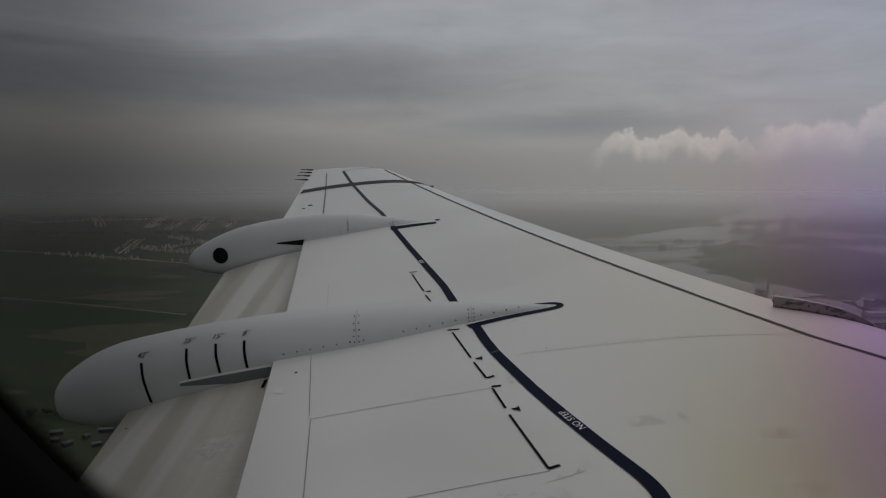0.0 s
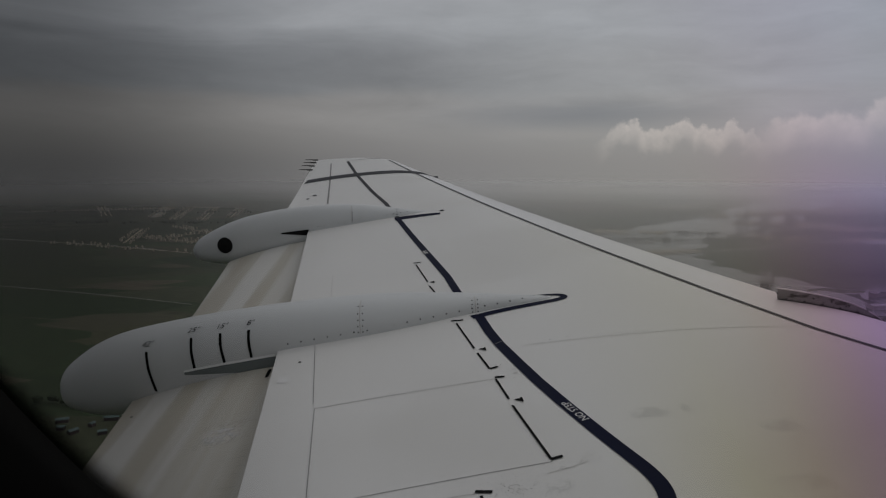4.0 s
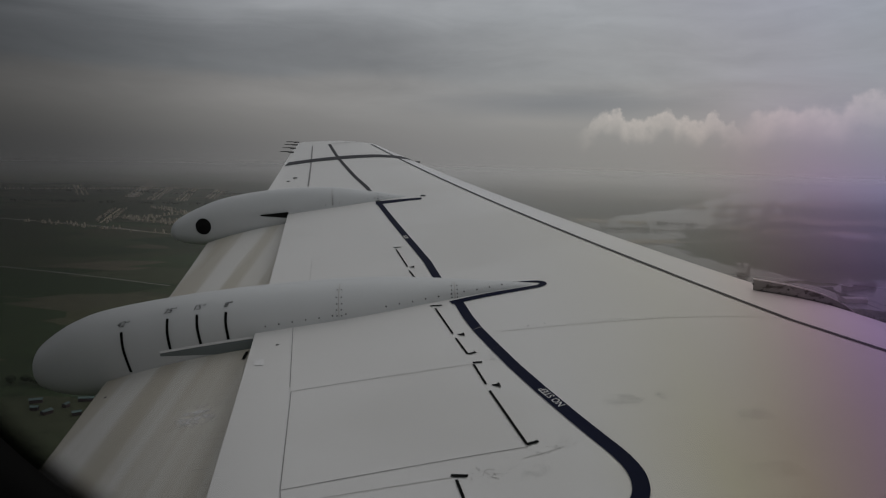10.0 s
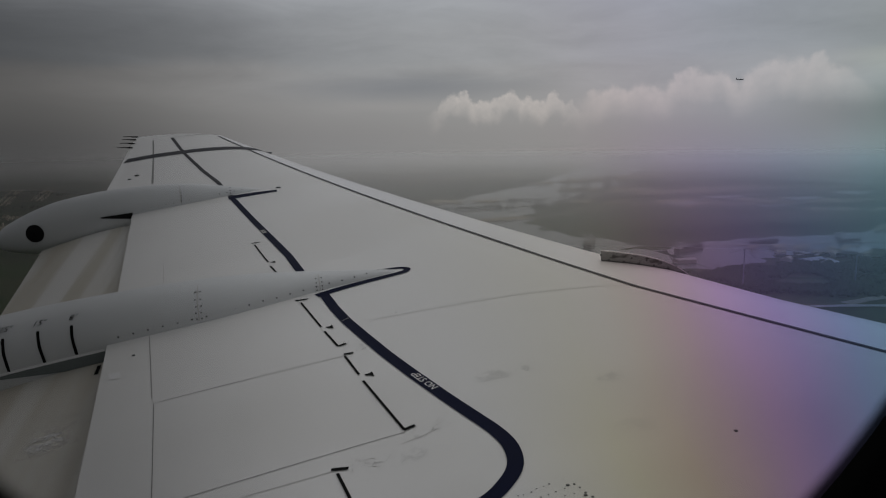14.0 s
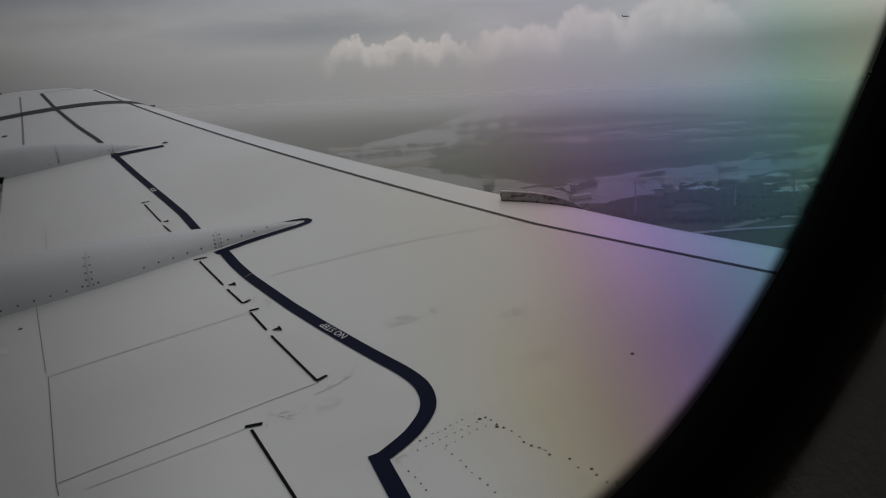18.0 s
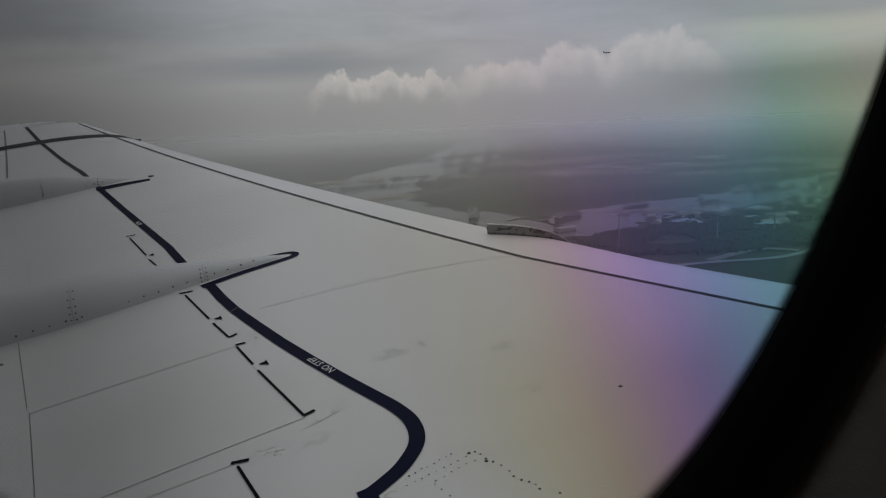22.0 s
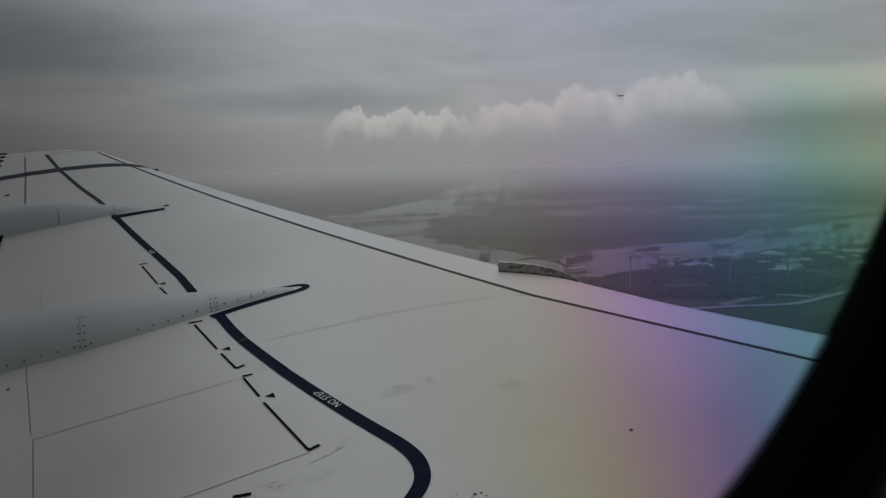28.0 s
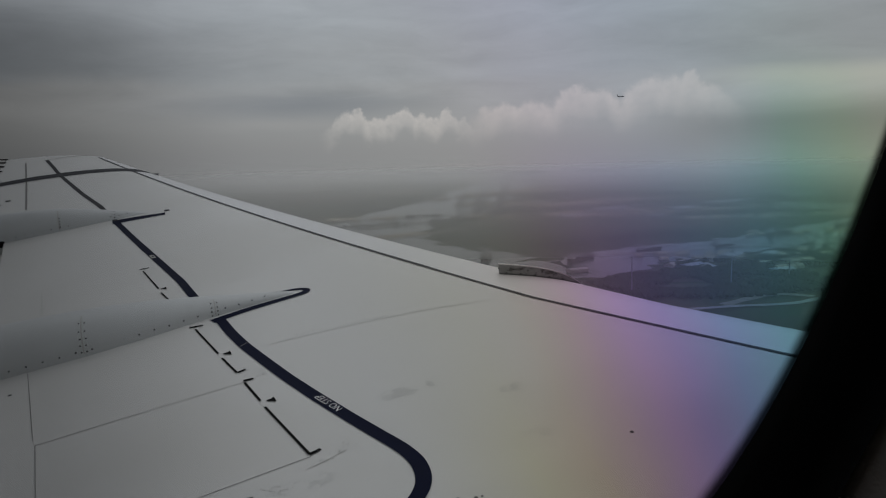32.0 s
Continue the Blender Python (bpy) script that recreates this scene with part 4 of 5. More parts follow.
def land_material():
    m = bpy.data.materials.new("farmland")
    m.use_nodes = True
    k = Nodes(m.node_tree)
    co = k.add("ShaderNodeTexCoord").outputs["Object"]
    warp = k.add("ShaderNodeVectorMath", {0: co, 1: k.add("ShaderNodeVectorMath", {0: k.add("ShaderNodeTexNoise", {"Vector": co, "Scale": 0.004, "Detail": 2.0}).outputs[1], 1: (90, 90, 0)}, operation="MULTIPLY").outputs[0]}).outputs[0]
    mp = k.add("ShaderNodeMapping", {"Vector": warp, "Rotation": (0, 0, 0.5), "Scale": (0.0045, 0.0085, 1)}).outputs[0]
    cell = k.add("ShaderNodeTexVoronoi", {"Vector": mp, "Scale": 1.0}, distance="CHEBYCHEV").outputs["Color"]
    tone = k.add("ShaderNodeSeparateXYZ", {0: cell})
    col = k.ramp(tone.outputs[0], [(0.0, (0.030, 0.045, 0.024)), (0.3, (0.048, 0.066, 0.034)), (0.5, (0.070, 0.070, 0.045)), (0.65, (0.052, 0.074, 0.038)), (0.82, (0.105, 0.092, 0.066)), (1.0, (0.085, 0.088, 0.052))])
    big = k.noise(co, 0.0016, 4.0, 0.55)
    col = k.mix(k.smooth(big, 0.38, 0.62), col, (0.042, 0.052, 0.030))
    fine = k.noise(co, 0.05, 4.0, 0.65)
    g = k.math("ADD", 0.7, k.math("MULTIPLY", fine, 1.1))
    col = k.mix(1.0, col, k.xyz(g, g, g), "MULTIPLY")
    b = k.add("ShaderNodeBsdfPrincipled", {"Base Color": col, "Roughness": 0.95, "Specular IOR Level": 0.1})
    # haze put into the material: the far plain fades to transparent with distance
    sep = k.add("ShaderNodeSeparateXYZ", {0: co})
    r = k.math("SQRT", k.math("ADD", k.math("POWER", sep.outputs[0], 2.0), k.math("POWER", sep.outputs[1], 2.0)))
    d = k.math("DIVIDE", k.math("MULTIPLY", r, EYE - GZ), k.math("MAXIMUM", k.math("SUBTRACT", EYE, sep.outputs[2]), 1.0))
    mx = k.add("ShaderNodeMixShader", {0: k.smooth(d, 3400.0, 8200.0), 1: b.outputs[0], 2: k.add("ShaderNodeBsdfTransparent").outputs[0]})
    k.add("ShaderNodeOutputMaterial", {0: mx.outputs[0]})
    return m


def true_reach(r):
    """The distance that a ring of the ground stands for: past FLAT the plain is drawn in towards RIM, like the relief of a diorama."""
    return r + 1.36e-6 * max(r - FLAT, 0.0) ** 3


def ring_z(r):
    return EYE - r * (EYE - GZ) / true_reach(r)


def drawn_in(x, y):
    """A place on the plain: where its true place (x, y) stands on the drawn-in sheet, and the scale there."""
    d = math.hypot(x, y)
    if d <= FLAT:
        return x, y, GZ, 1.0
    lo, hi = FLAT, RIM + 20
    for _ in range(40):
        mid = (lo + hi) / 2
        lo, hi = (mid, hi) if true_reach(mid) < d else (lo, mid)
    q = lo / d
    return x * q, y * q, ring_z(lo), q


v = []
RINGS = [1, 300, 700, 1100, 1500, 1900, 2200, 2400] + [FLAT + 40.0 * i for i in range(55)]
for r in RINGS:
    v += [(r * math.cos(2 * math.pi * j / 192), r * math.sin(2 * math.pi * j / 192), ring_z(r)) for j in range(192)]
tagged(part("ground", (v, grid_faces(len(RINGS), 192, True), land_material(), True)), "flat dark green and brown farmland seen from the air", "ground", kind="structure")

WATER = surface("grey_river_water", (0.07, 0.085, 0.095), 0.22, 0, 0.15, 0.004, 0.05, 0.25, 0.08, spec=0.6)
ROAD = surface("pale_road", (0.40, 0.38, 0.34), 0.9, 0, 0.2, 0.01, 0.2)
SAND = surface("pale_sand", (0.30, 0.26, 0.20), 0.95, 0, 0.3, 0.01, 0.1)
QUAY = surface("pale_quay_concrete", (0.38, 0.37, 0.35), 0.9, 0, 0.3, 0.008, 0.08)
ROOF = surface("pale_metal_roof", (0.38, 0.38, 0.38), 0.6, 0, 0.15, 0.03, 0.3, per_object=0.4)
HOUSE = surface("brick_and_tile_houses", (0.50, 0.44, 0.34), 0.85, 0, 0.35, 0.03, 0.2)
TANKW = surface("white_tank_paint", (0.78, 0.78, 0.74), 0.5, 0, 0.1, 0.05, 0.5, per_object=0.25)
HULL = surface("dark_ship_hull", (0.05, 0.035, 0.035), 0.6, 0, 0.2, 0.05, 0.4, per_object=0.6)
SUPER = surface("white_ship_paint", (0.55, 0.55, 0.53), 0.5, 0, 0.1, 0.05, 0.4)
CRANEM = surface("grey_crane_steel", (0.07, 0.075, 0.085), 0.6, 0.2, 0.15, 0.05, 0.4)
LEAF = surface("dark_tree_leaves", (0.040, 0.052, 0.030), 0.9, 0, 0.5, 0.02, 0.3, spec=0.1)
TURB = surface("white_turbine_paint", (0.17, 0.175, 0.18), 0.5, 0, 0.05, 0.1, 1.0)


def flat_ribbon(points, width, lift, material, name, label, cat, smooth=True):
    pts = [Vector((*q, 0)) for q in points]
    if smooth:
        pts = [Vector(p) for p in curve_pts(pts, 8)]
    else:
        pts = [pts[0].lerp(pts[-1], i / 16) for i in range(17)]
    v = []
    for i, p in enumerate(pts):
        d = (pts[min(i + 1, len(pts) - 1)] - pts[max(i - 1, 0)]).normalized()
        w = (width[0] + (width[1] - width[0]) * i / (len(pts) - 1)) if isinstance(width, tuple) else width
        w *= 1 + 0.12 * math.sin(i * 1.7) if smooth else 1
        s = Vector((d.y, -d.x, 0)) * w / 2
        for q in (p - s, p + s):
            x, y, z, _ = drawn_in(q.x, q.y)
            v.append((x, y, z + lift))
    return tagged(part(name, (v, grid_faces(len(pts), 2), material)), label, cat, kind="structure")


flat_ribbon([(3600, 6500), (2200, 4300), (1350, 3000), (870, 2420), (560, 1950), (480, 1550), (600, 1220)], (420, 300), 0.8, WATER, "water", "broad grey river winding through the plain", "river")
flat_ribbon([(520, 1230), (640, 1150), (730, 1105), (850, 1170), (1010, 1200), (1200, 1195), (1460, 1250), (1800, 1340), (2500, 1500)], (200, 170), 1.2, WATER, "water", "grey harbour basin off the river", "harbour basin")
flat_ribbon([(1350, 1240), (1600, 1160), (1900, 1120)], 70, 1.4, WATER, "water", "narrow grey dock arm", "dock")
for pts, w in (([(966, 1175), (962, 1080), (940, 1000), (880, 930)], 16), ([(600, 760), (718, 736), (813, 709), (909, 724), (1100, 760)], 12), ([(880, 1230), (1000, 1190), (1160, 1180), (1300, 1090)], 14),
               ([(545, 1735), (968, 1934)], 14), ([(575, 2022), (1063, 2264)], 14), ([(1100, 1000), (1260, 960), (1500, 1000)], 12), ([(1300, 2050), (1700, 2250), (2300, 2200)], 22), ([(900, 2000), (1300, 2050)], 16),
               ([(-1300, 2120), (-1063, 2018), (-832, 1916), (-606, 1776), (-300, 1650)], 8), ([(-900, 1330), (-596, 1212), (-383, 1114)], 2.5),
               ([(-1950, 3300), (-1606, 3469), (-1262, 3637), (-867, 3832), (-500, 4000)], 30), ([(-1560, 4300), (-1360, 3650), (-1167, 2992)], 26)):
    flat_ribbon(pts, w, 1.8, ROAD, "road", "pale straight road across the farmland", "road")
flat_ribbon([(985, 2190), (1100, 2330), (1300, 2520), (1560, 2680)], 60, 2.2, QUAY, "pavement", "pale container quay beside the river", "quay")
flat_ribbon([(1400, 2640), (1500, 2470), (1640, 2400)], 60, 2.2, SAND, "pavement", "pale sandy storage yard", "yard")
flat_ribbon([(520, 1780), (620, 1820), (700, 1830)], 60, 2.2, SAND, "pavement", "bare sandy field", "yard")
flat_ribbon([(720, 745), (830, 764), (870, 725)], 16, 2.4, SAND, "pavement", "bare sandy patch among the trees", "yard")

# haze: a thin added sheet of mist over the plain, denser farther out, rising towards the horizon


def haze_material():
    m = bpy.data.materials.new("shade_tinted_haze")
    m.use_nodes = True
    k = Nodes(m.node_tree)
    co = k.add("ShaderNodeTexCoord").outputs["Object"]
    sep = k.add("ShaderNodeSeparateXYZ", {0: co})
    r = k.math("SQRT", k.math("ADD", k.math("POWER", sep.outputs[0], 2.0), k.math("POWER", sep.outputs[1], 2.0)))
    az = k.math("MULTIPLY", k.math("ARCTAN2", sep.outputs[0], sep.outputs[1]), 180 / math.pi)
    # the distance to the plain below, along the camera's line of sight
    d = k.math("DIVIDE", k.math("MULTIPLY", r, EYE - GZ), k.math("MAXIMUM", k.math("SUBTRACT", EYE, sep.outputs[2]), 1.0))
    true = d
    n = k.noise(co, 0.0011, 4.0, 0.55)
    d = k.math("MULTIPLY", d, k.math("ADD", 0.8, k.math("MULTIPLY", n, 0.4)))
    # thinner to the left, fitted so the ground there looks darker from the camera
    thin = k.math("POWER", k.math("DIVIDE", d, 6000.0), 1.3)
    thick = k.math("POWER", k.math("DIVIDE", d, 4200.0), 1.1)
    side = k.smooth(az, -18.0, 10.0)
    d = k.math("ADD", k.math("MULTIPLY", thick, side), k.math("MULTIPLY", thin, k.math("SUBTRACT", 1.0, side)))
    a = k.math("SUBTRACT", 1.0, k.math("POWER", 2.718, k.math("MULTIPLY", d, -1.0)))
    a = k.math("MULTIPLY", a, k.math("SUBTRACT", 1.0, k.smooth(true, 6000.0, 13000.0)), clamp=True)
    # dimmer light to the left put into the mist's colour, brighter to the right
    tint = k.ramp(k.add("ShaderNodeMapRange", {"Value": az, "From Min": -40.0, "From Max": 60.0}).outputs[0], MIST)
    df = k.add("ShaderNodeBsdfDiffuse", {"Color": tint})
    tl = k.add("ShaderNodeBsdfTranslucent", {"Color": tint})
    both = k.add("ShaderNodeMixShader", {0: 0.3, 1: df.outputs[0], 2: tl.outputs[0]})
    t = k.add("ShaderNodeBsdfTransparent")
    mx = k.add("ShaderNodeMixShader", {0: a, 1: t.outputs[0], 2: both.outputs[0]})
    k.add("ShaderNodeOutputMaterial", {0: mx.outputs[0]})
    return m


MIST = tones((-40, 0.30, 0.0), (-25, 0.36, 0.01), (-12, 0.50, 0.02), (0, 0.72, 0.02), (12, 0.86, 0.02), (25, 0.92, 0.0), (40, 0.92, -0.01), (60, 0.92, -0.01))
v = []
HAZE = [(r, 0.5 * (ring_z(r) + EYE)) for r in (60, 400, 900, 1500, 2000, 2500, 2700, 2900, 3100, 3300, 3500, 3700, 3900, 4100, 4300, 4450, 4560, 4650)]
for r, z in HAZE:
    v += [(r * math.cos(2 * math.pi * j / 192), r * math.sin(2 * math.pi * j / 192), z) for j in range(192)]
tagged(part("backdrop_mist", (v, grid_faces(len(HAZE), 192, True), haze_material(), True)), "thin grey haze sheet thickening towards the horizon, its tint shaded darker to the left", "mist", kind="structure")


def at(x, y, turn=0.0, scale=1.0, lift=0.0):
    x, y, z, q = drawn_in(x, y)
    return pose(x, y, z + lift, 0, 0, turn) @ Matrix.Diagonal((scale * q, scale * q, scale * q, 1))


def cyl(r0, r1, z0, z1, n=20, cx=0, cy=0, cap=True):
    v = [(cx + r * math.cos(2 * math.pi * j / n), cy + r * math.sin(2 * math.pi * j / n), z) for r, z in ((r0, z0), (r1, z1)) for j in range(n)]
    f = grid_faces(2, n, True)
    if cap:
        f += [tuple(range(n))[::-1], tuple(range(n, 2 * n))]
    return v, f


def beam(a, b, w):
    """A square beam from a to b."""
    a, b = Vector(a), Vector(b)
    d = (b - a).normalized()
    s = d.cross(Vector((0, 0, 1)) if abs(d.z) < 0.9 else Vector((1, 0, 0))).normalized() * w / 2
    u = d.cross(s).normalized() * w / 2
    v = [p + q for p in (a, b) for q in (-s - u, s - u, s + u, -s + u)]
    return [tuple(q) for q in v], grid_faces(2, 4, True) + [(3, 2, 1, 0), (4, 5, 6, 7)]


def joined(pieces):
    v, f = [], []
    for pv_, pf_ in pieces:
        o = len(v)
        v += pv_
        f += [tuple(i + o for i in q) for q in pf_]
    return v, f


# storage tanks
tank = thing("storage_tank", "white cylindrical oil storage tank in a tank farm", "storage tank", at(1180, 1250), group="tank farm")
part("tank_shell", (*cyl(9, 9, 0, 10, 20), TANKW, False), tank)
part("tank_roof", (*cyl(9.2, 0.6, 10, 11.8, 20), TANKW, False), tank)
part("roof_rail", (*joined([cyl(9.3, 9.3, 10, 10.8, 20, cap=False)]), CRANEM), tank)
tr = random.Random(11)


def tank_row(x, y, n, step, away, rows, gap, big=1.0):
    """Rows of tanks along the shore; step and away are the directions along and across the rows."""
    for i in range(rows):
        for j in range(n):
            if tr.random() < gap:
                continue
            px, py = x + step[0] * j + away[0] * i + tr.uniform(-4, 4), y + step[1] * j + away[1] * i + tr.uniform(-4, 4)
            copy_thing(tank, at(px, py, 0, tr.uniform(0.7, 1.15) * big))


tank_row(1350, 1140, 9, (12.0, -20.0), (34, 28), 4, 0.16)
tank_row(1260, 1045, 5, (13.0, -21.0), (38, 30), 3, 0.16)
tank_row(1600, 1190, 9, (14.0, -19.0), (44, 36), 4, 0.2, 1.15)
tank_row(2415, 3180, 26, (5.0, -42.0), (70, 40), 2, 0.22, 1.9)
tank_row(2010, 1840, 14, (8.0, -24.0), (60, 40), 2, 0.2, 1.5)


# ships
def build_ship(x, y, turn, length, label):
    ship = thing("cargo_ship", label, "ship", at(x, y, turn, 1.0, 1.2))
    L, B = length / 2, length * 0.07
    out = [(-L, B * 0.8), (-L * 0.9, B), (L * 0.6, B), (L * 0.85, B * 0.6), (L, 0.2)]
    ringp = out + [(p, -q) for p, q in out[::-1]]
    n = len(ringp)
    v = [(p * 0.96, q * 0.9, 0) for p, q in ringp] + [(p, q, length * 0.075) for p, q in ringp]
    part("hull", (v, grid_faces(2, n, True) + [tuple(range(n, 2 * n))], HULL), ship)
    z = length * 0.075
    part("deckhouse", (*joined([box(-L * 0.9, -L * 0.68, -B * 0.85, B * 0.85, z, z + length * 0.10), box(-L * 0.86, -L * 0.72, -B, B, z + length * 0.10, z + length * 0.13)]), SUPER), ship)
    part("funnel", (*cyl(B * 0.25, B * 0.2, z + length * 0.1, z + length * 0.17, 10, -L * 0.88, 0), HULL), ship)
    for i in range(4):
        c = -L * 0.5 + i * L * 0.33
        part("hatch_cover", (*box(c, c + L * 0.26, -B * 0.7, B * 0.7, z, z + length * 0.018), CRANEM), ship)
    part("mast", (*beam((L * 0.8, 0, z), (L * 0.8, 0, z + length * 0.1), length * 0.008), SUPER), ship)


build_ship(977, 1225, 12, 80, "dark cargo ship with a white deckhouse moored in the basin")
build_ship(786, 1195, 25, 95, "cargo ship with a pale deckhouse on the river")
build_ship(640, 1330, 60, 130, "long dark tanker lying at the river bank")
build_ship(1415, 1285, 12, 100, "dark bulk carrier by the far bank")
build_ship(1700, 1335, 15, 90, "small coaster in the harbour basin")
build_ship(1150, 1190, 4, 55, "river barge under way in the basin")

# container cranes with raised booms
crane = thing("container_crane", "tall grey ship-to-shore container crane with its boom raised", "harbour crane", at(1051, 2252, 30), group="quay cranes")
for sx in (-12, 12):
    for sy in (-9, 9):
        part("leg", (*beam((sx, sy, 0), (sx * 0.9, sy, 44), 2.6), CRANEM), crane)
for sy in (-9, 9):
    part("portal_beam", (*beam((-14, sy, 16), (14, sy, 16), 2.4), CRANEM), crane)
    part("girder", (*beam((-26, sy * 0.4, 44), (14, sy * 0.4, 44), 2.6), CRANEM), crane)
part("boom", (*joined([beam((14, -3, 44), (34, -3, 88), 2.4), beam((14, 3, 44), (34, 3, 88), 2.4)]), CRANEM), crane)
part("apex_frame", (*joined([beam((8, -4, 44), (12, 0, 68), 2.0), beam((8, 4, 44), (12, 0, 68), 2.0), beam((-22, 0, 45), (12, 0, 68), 1.2)]), CRANEM), crane)
part("machine_house", (*box(-22, -10, -5, 5, 45, 51), SUPER), crane)
for x, y in ((1067, 2109), (1010, 2290), (1095, 2180), (1330, 2620), (1390, 2690), (1120, 2350)):
    copy_thing(crane, at(x, y, 30))

# wind turbines
turbine = thing("wind_turbine", "white three-bladed wind turbine standing in dark woodland", "wind turbine", at(662, 873, 40), group="wind turbines")
part("tower", (*cyl(1.2, 0.7, 0, 56, 12), TURB), turbine)
part("nacelle", (*box(-3.5, 3, -1.4, 1.4, 55.5, 58.5), TURB), turbine)
for i in range(3):
    a = radians(100 + 120 * i)
    p, q = (3.4, 0.8 * math.cos(a), 57 + 0.8 * math.sin(a)), (3.4, 24 * math.cos(a), 57 + 24 * math.sin(a))
    mid = (3.4, 8 * math.cos(a), 57 + 8 * math.sin(a))
    part("blade", (*joined([beam(p, mid, 0.8), beam(mid, q, 0.45)]), TURB), turbine)

copy_thing(turbine, at(826, 840, 25))
copy_thing(turbine, at(960, 850, 60))


# houses strung along the village streets
def strip_houses(name, streets, label, seed, size=1.0):
    rr = random.Random(seed)
    v, f = [], []
    for (x0, y0), (x1, y1), dens, reach in streets:
        L = math.hypot(x1 - x0, y1 - y0)
        ux, uy = (x1 - x0) / L, (y1 - y0) / L
        s = 0.0
        while s < L:
            for side in (-1, 1):
                if rr.random() > dens:
                    continue
                off = side * (12 + rr.random() * reach)
                cx, cy = x0 + ux * s - uy * off, y0 + uy * s + ux * off
                w, d, h = rr.uniform(8, 16) * size, rr.uniform(8, 13) * size, rr.uniform(4, 6)
                ang = math.atan2(uy, ux) + rr.uniform(-0.1, 0.1)
                c, sn = math.cos(ang), math.sin(ang)
                o = len(v)
                for px, py, pz in ((-w, -d, 0), (w, -d, 0), (w, d, 0), (-w, d, 0), (-w, -d, h), (w, -d, h), (w, d, h), (-w, d, h), (-w, 0, h + 4), (w, 0, h + 4)):
                    X, Y, Z, q = drawn_in(cx + (px * c - py * sn) / 2, cy + (px * sn + py * c) / 2)
                    v.append((X, Y, Z + pz * q))
                f += [tuple(o + i for i in q) for q in ((0, 1, 5, 4), (1, 2, 6, 9, 5), (2, 3, 7, 6), (3, 0, 4, 8, 7), (4, 5, 9, 8), (6, 7, 8, 9))]
            s += rr.uniform(13, 19)
    tagged(part(name, (v, f, HOUSE)), label, "houses", kind="stuff")


VILLAGE = [((-1606, 3469), (-867, 3832), 0.95, 16), ((-1480, 4100), (-1167, 2992), 0.9, 14), ((-1736, 3750), (-1398, 3067), 0.5, 10), ((-1300, 3900), (-1043, 2873), 0.55, 10), ((-1150, 3800), (-918, 2831), 0.6, 10), ((-1000, 3780), (-850, 3000), 0.5, 10), ((-780, 3880), (-600, 3200), 0.4, 10), ((-1600, 3480), (-1900, 3320), 0.6, 10),
           ((-997, 2454), (-868, 1998), 0.7, 10), ((-900, 2180), (-620, 1990), 0.9, 16), ((-904, 2543), (-765, 2355), 0.7, 10), ((-765, 2355), (-640, 2250), 0.6, 10), ((-830, 2130), (-720, 2350), 0.5, 10), ((-700, 2060), (-640, 2200), 0.6, 20), ((-1063, 2018), (-606, 1776), 0.35, 8)]
LANE = surface("cream_village_street", (0.46, 0.39, 0.27), 0.9, 0, 0.25, 0.02, 0.2)
for a, b, dens, reach in VILLAGE:
    flat_ribbon([a, b], 5 + 4 * dens, 2.0, LANE, "road", "pale village street lined with houses", "road", False)
strip_houses("village_houses", VILLAGE, "cream and brick village houses strung along straight streets", 3, 0.38)
strip_houses("harbour_sheds", [((1200, 2750), (1700, 2350), 0.5, 40), ((1000, 2150), (1700, 2000), 0.35, 30), ((1500, 1700), (2100, 1500), 0.5, 30), ((1250, 1950), (2000, 1900), 0.4, 30), ((900, 1150), (1300, 1000), 0.3, 25),
                                 ((1000, 950), (1400, 900), 0.3, 20), ((850, 1000), (1150, 1100), 0.25, 20), ((1700, 2600), (2400, 2300), 0.5, 40), ((1215, 3098), (2187, 3585), 0.7, 40), ((1350, 1330), (1650, 1180), 0.35, 30)],
             "pale sheds and yards scattered along the harbour quays", 14, 1.6)
strip_houses("far_houses", [((600, 3350), (1500, 3900), 0.5, 60), ((1500, 3300), (2300, 3500), 0.4, 80), ((300, 3900), (1000, 4300), 0.4, 60), ((1350, 2400), (1900, 2500), 0.4, 60), ((-2600, 4100), (-1500, 4500), 0.3, 40), ((-900, 4500), (100, 4600), 0.3, 40), ((560, 2350), (760, 2300), 0.4, 20)], "pale far-off houses and sheds in the haze", 8, 2.2)
for i, (x, y, w, d, h, turn) in enumerate(((1040, 1060, 70, 30, 9, 30), (1120, 1040, 50, 24, 8, 30), (900, 1010, 44, 22, 8, 10), (1290, 980, 60, 30, 8, -20), (1000, 900, 40, 20, 7, 0), (1700, 1960, 120, 50, 10, 10), (1500, 2100, 150, 50, 10, 10), (1250, 1960, 90, 40, 9, 5), (1450, 1800, 80, 30, 9, 0), (2000, 2080, 120, 60, 10, -10), (700, 1080, 36, 18, 7, 0), (1180, 880, 50, 26, 7, 10))):
    shed = thing("warehouse", "long low warehouse with a pale metal roof", "warehouse", at(x, y, turn), group="warehouses")
    part("wall", (*box(-w / 2, w / 2, -d / 2, d / 2, 0, h), QUAY), shed)
    part("roof", ([(-w / 2 - 1, -d / 2 - 1, h), (w / 2 + 1, -d / 2 - 1, h), (w / 2 + 1, 0, h + d * 0.12), (-w / 2 - 1, 0, h + d * 0.12), (-w / 2 - 1, d / 2 + 1, h), (w / 2 + 1, d / 2 + 1, h)], [(0, 1, 2, 3), (3, 2, 5, 4), (0, 3, 4), (1, 5, 2)], ROOF), shed)

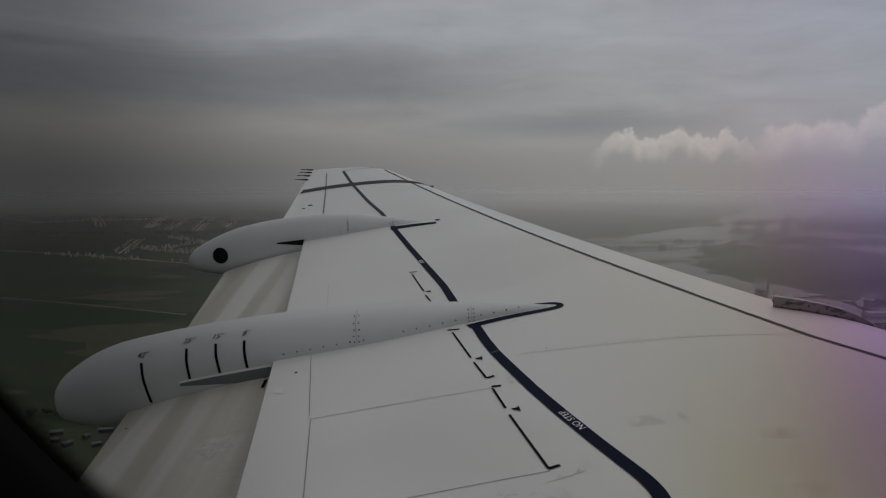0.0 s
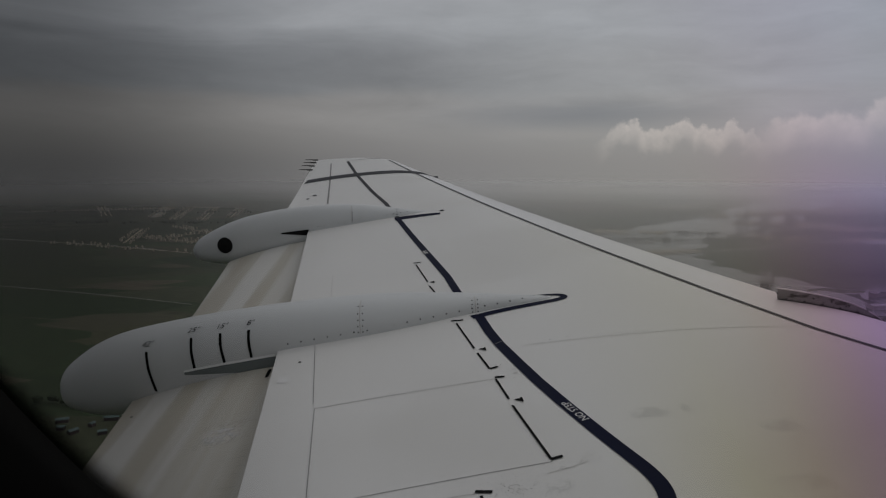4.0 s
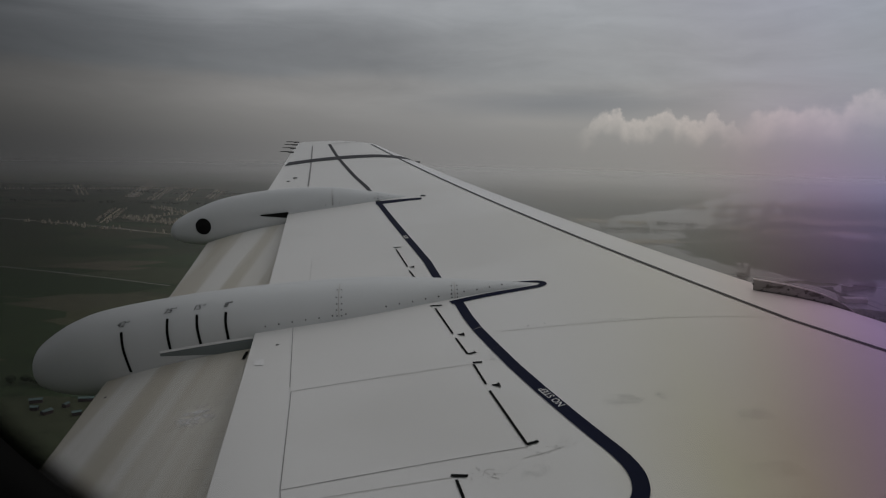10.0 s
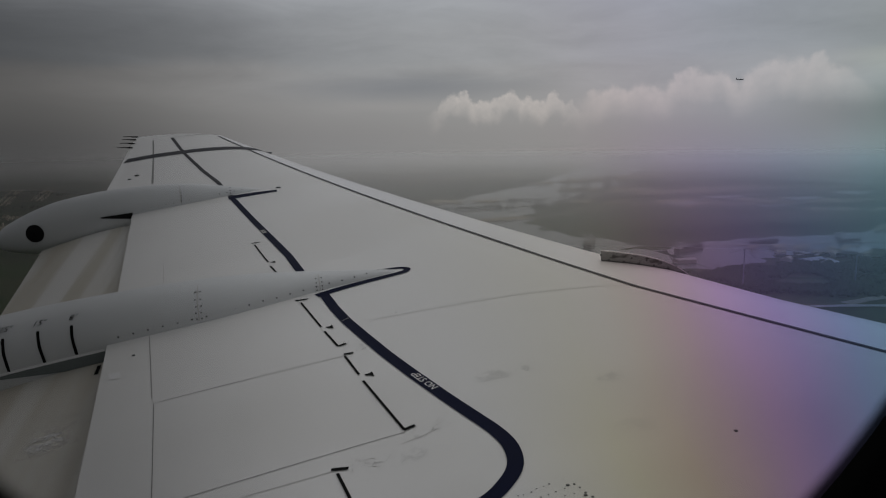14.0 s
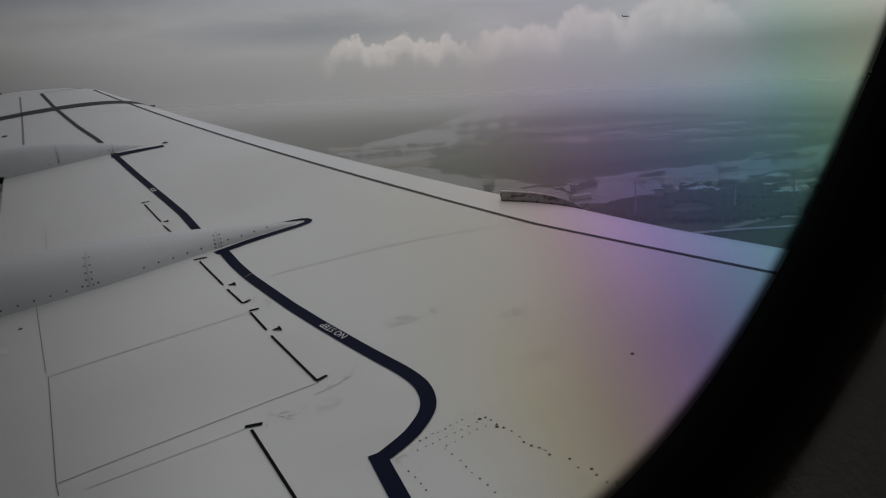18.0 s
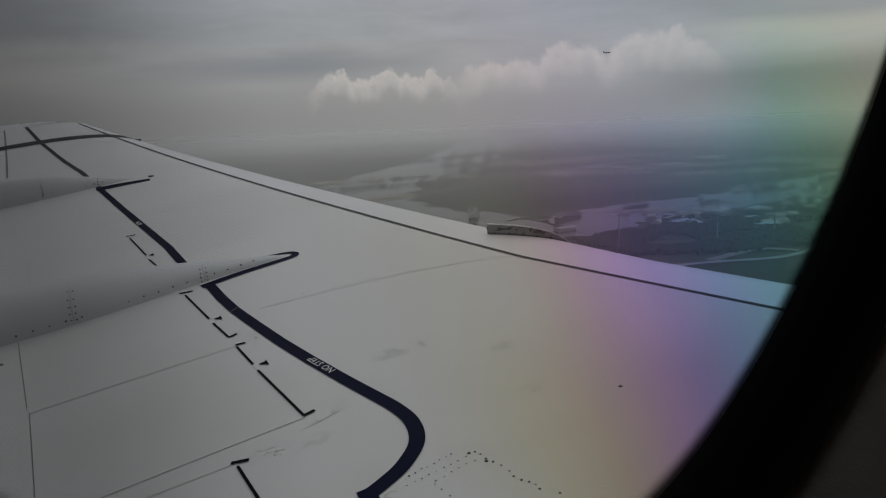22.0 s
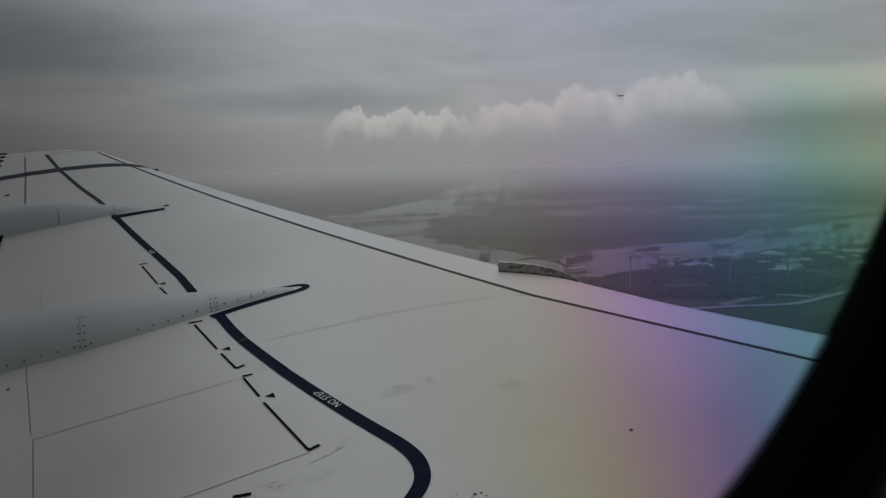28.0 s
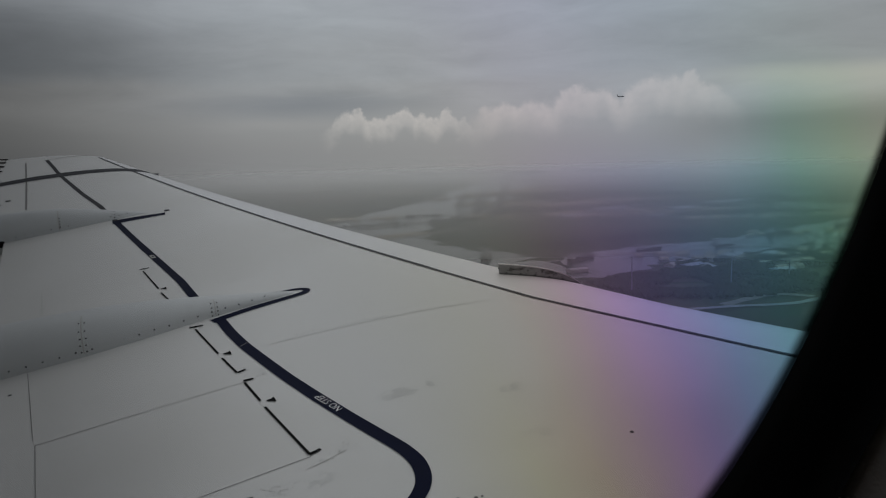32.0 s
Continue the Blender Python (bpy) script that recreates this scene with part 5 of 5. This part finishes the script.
TEAL = surface("dull_teal_roof", (0.10, 0.15, 0.14), 0.7, 0, 0.2, 0.1, 0.6, per_object=0.6)
for x, y, w, d, turn in ((-322, 598, 10, 5, 20), (-300, 572, 8, 5, 60), (-282, 603, 12, 4, 10), (-275, 570, 7, 4, 30), (-314, 580, 6, 4, 0), (-292, 588, 5, 4, 75)):
    shed = thing("farm_shed", "small dark farm shed with a dull teal roof", "shed", at(x, y, turn), group="farm sheds")
    part("wall", (*box(-w / 2, w / 2, -d / 2, d / 2, 0, 3), HULL), shed)
    part("roof", ([(-w / 2 - 0.3, -d / 2 - 0.3, 3), (w / 2 + 0.3, -d / 2 - 0.3, 3), (w / 2 + 0.3, 0, 4.2), (-w / 2 - 0.3, 0, 4.2), (-w / 2 - 0.3, d / 2 + 0.3, 3), (w / 2 + 0.3, d / 2 + 0.3, 3)], [(0, 1, 2, 3), (3, 2, 5, 4), (0, 3, 4), (1, 5, 2)], TEAL), shed)


# woods: low clumps of crowns
def woods(name, areas, label, seed):
    rr = random.Random(seed)
    ico_v, ico_f = [], []
    bm = bmesh.new()
    bmesh.ops.create_icosphere(bm, subdivisions=1, radius=1)
    ico_v = [tuple(q.co) for q in bm.verts]
    ico_f = [tuple(q.index for q in p.verts) for p in bm.faces]
    bm.free()
    v, f = [], []
    for cx, cy, rx, ry, n in areas:
        for _ in range(n):
            a, q = rr.uniform(0, 2 * math.pi), math.sqrt(rr.random())
            x, y = cx + rx * q * math.cos(a), cy + ry * q * math.sin(a)
            if noise.noise(Vector((x * 0.012, y * 0.012, seed))) < -0.12:
                continue
            r = rr.uniform(2.6, 5.5)
            o = len(v)
            for p in ico_v:
                k = 1 + 0.35 * (rr.random() - 0.5)
                X, Y, Z, w = drawn_in(x + p[0] * r * k, y + p[1] * r * k)
                v.append((X, Y, Z + (5 + p[2] * r * 0.9 * k) * w))
            f += [tuple(o + i for i in t) for t in ico_f]
    tagged(part(name, (v, f, LEAF)), label, "woodland", kind="stuff")


woods("riverside_woods", [(750, 900, 100, 100, 1300), (930, 980, 110, 75, 900), (880, 830, 170, 80, 1000), (1150, 960, 150, 70, 600), (1050, 1420, 260, 40, 300), (640, 900, 60, 90, 400), (1400, 1000, 160, 60, 500)], "dark woods on the near river bank", 4)
woods("field_trees", [(-1100, 2700, 400, 40, 120), (-335, 645, 40, 14, 14), (700, 2100, 300, 40, 120), (1200, 2300, 500, 60, 160), (-1300, 3300, 600, 60, 160)], "dark hedgerow trees between the fields", 6)

# another aircraft, far off
jet = thing("airliner", "distant dark airliner flying level under the clouds", "aircraft", pose(2500 * math.sin(0.634), 2500 * math.cos(0.634), 172, 0, 0, -10))
v = []
for x, r in ((-13, 0.3), (-9, 1.2), (-4, 1.7), (9, 1.7), (12, 1.1), (13.5, 0.2)):
    v += [(x, r * math.cos(2 * math.pi * j / 12), r * math.sin(2 * math.pi * j / 12)) for j in range(12)]
JETM = surface("distant_jet_paint", (0.10, 0.10, 0.11), 0.5, 0, 0.05)
part("fuselage", (v, grid_faces(6, 12, True), JETM, True), jet)
for s in (-1, 1):
    part("wing", ([(3, s * 1.4, -0.6), (-2, s * 1.4, -0.6), (-4.5, s * 14, 0.4), (-3, s * 14, 0.4), (3, s * 1.4, -0.2), (-2, s * 1.4, -0.4), (-4.5, s * 14, 0.5), (-3, s * 14, 0.6)], [(0, 1, 2, 3), (4, 7, 6, 5), (0, 3, 7, 4), (1, 5, 6, 2), (3, 2, 6, 7)], JETM), jet)
part("tail_fin", ([(-8.5, 0.2, 1), (-12.5, 0.2, 1), (-13.5, 0.1, 6), (-11.5, 0.1, 6), (-8.5, -0.2, 1), (-12.5, -0.2, 1), (-13.5, -0.1, 6), (-11.5, -0.1, 6)], [(0, 1, 2, 3), (4, 7, 6, 5), (0, 3, 7, 4), (1, 5, 6, 2), (3, 2, 6, 7)], JETM), jet)
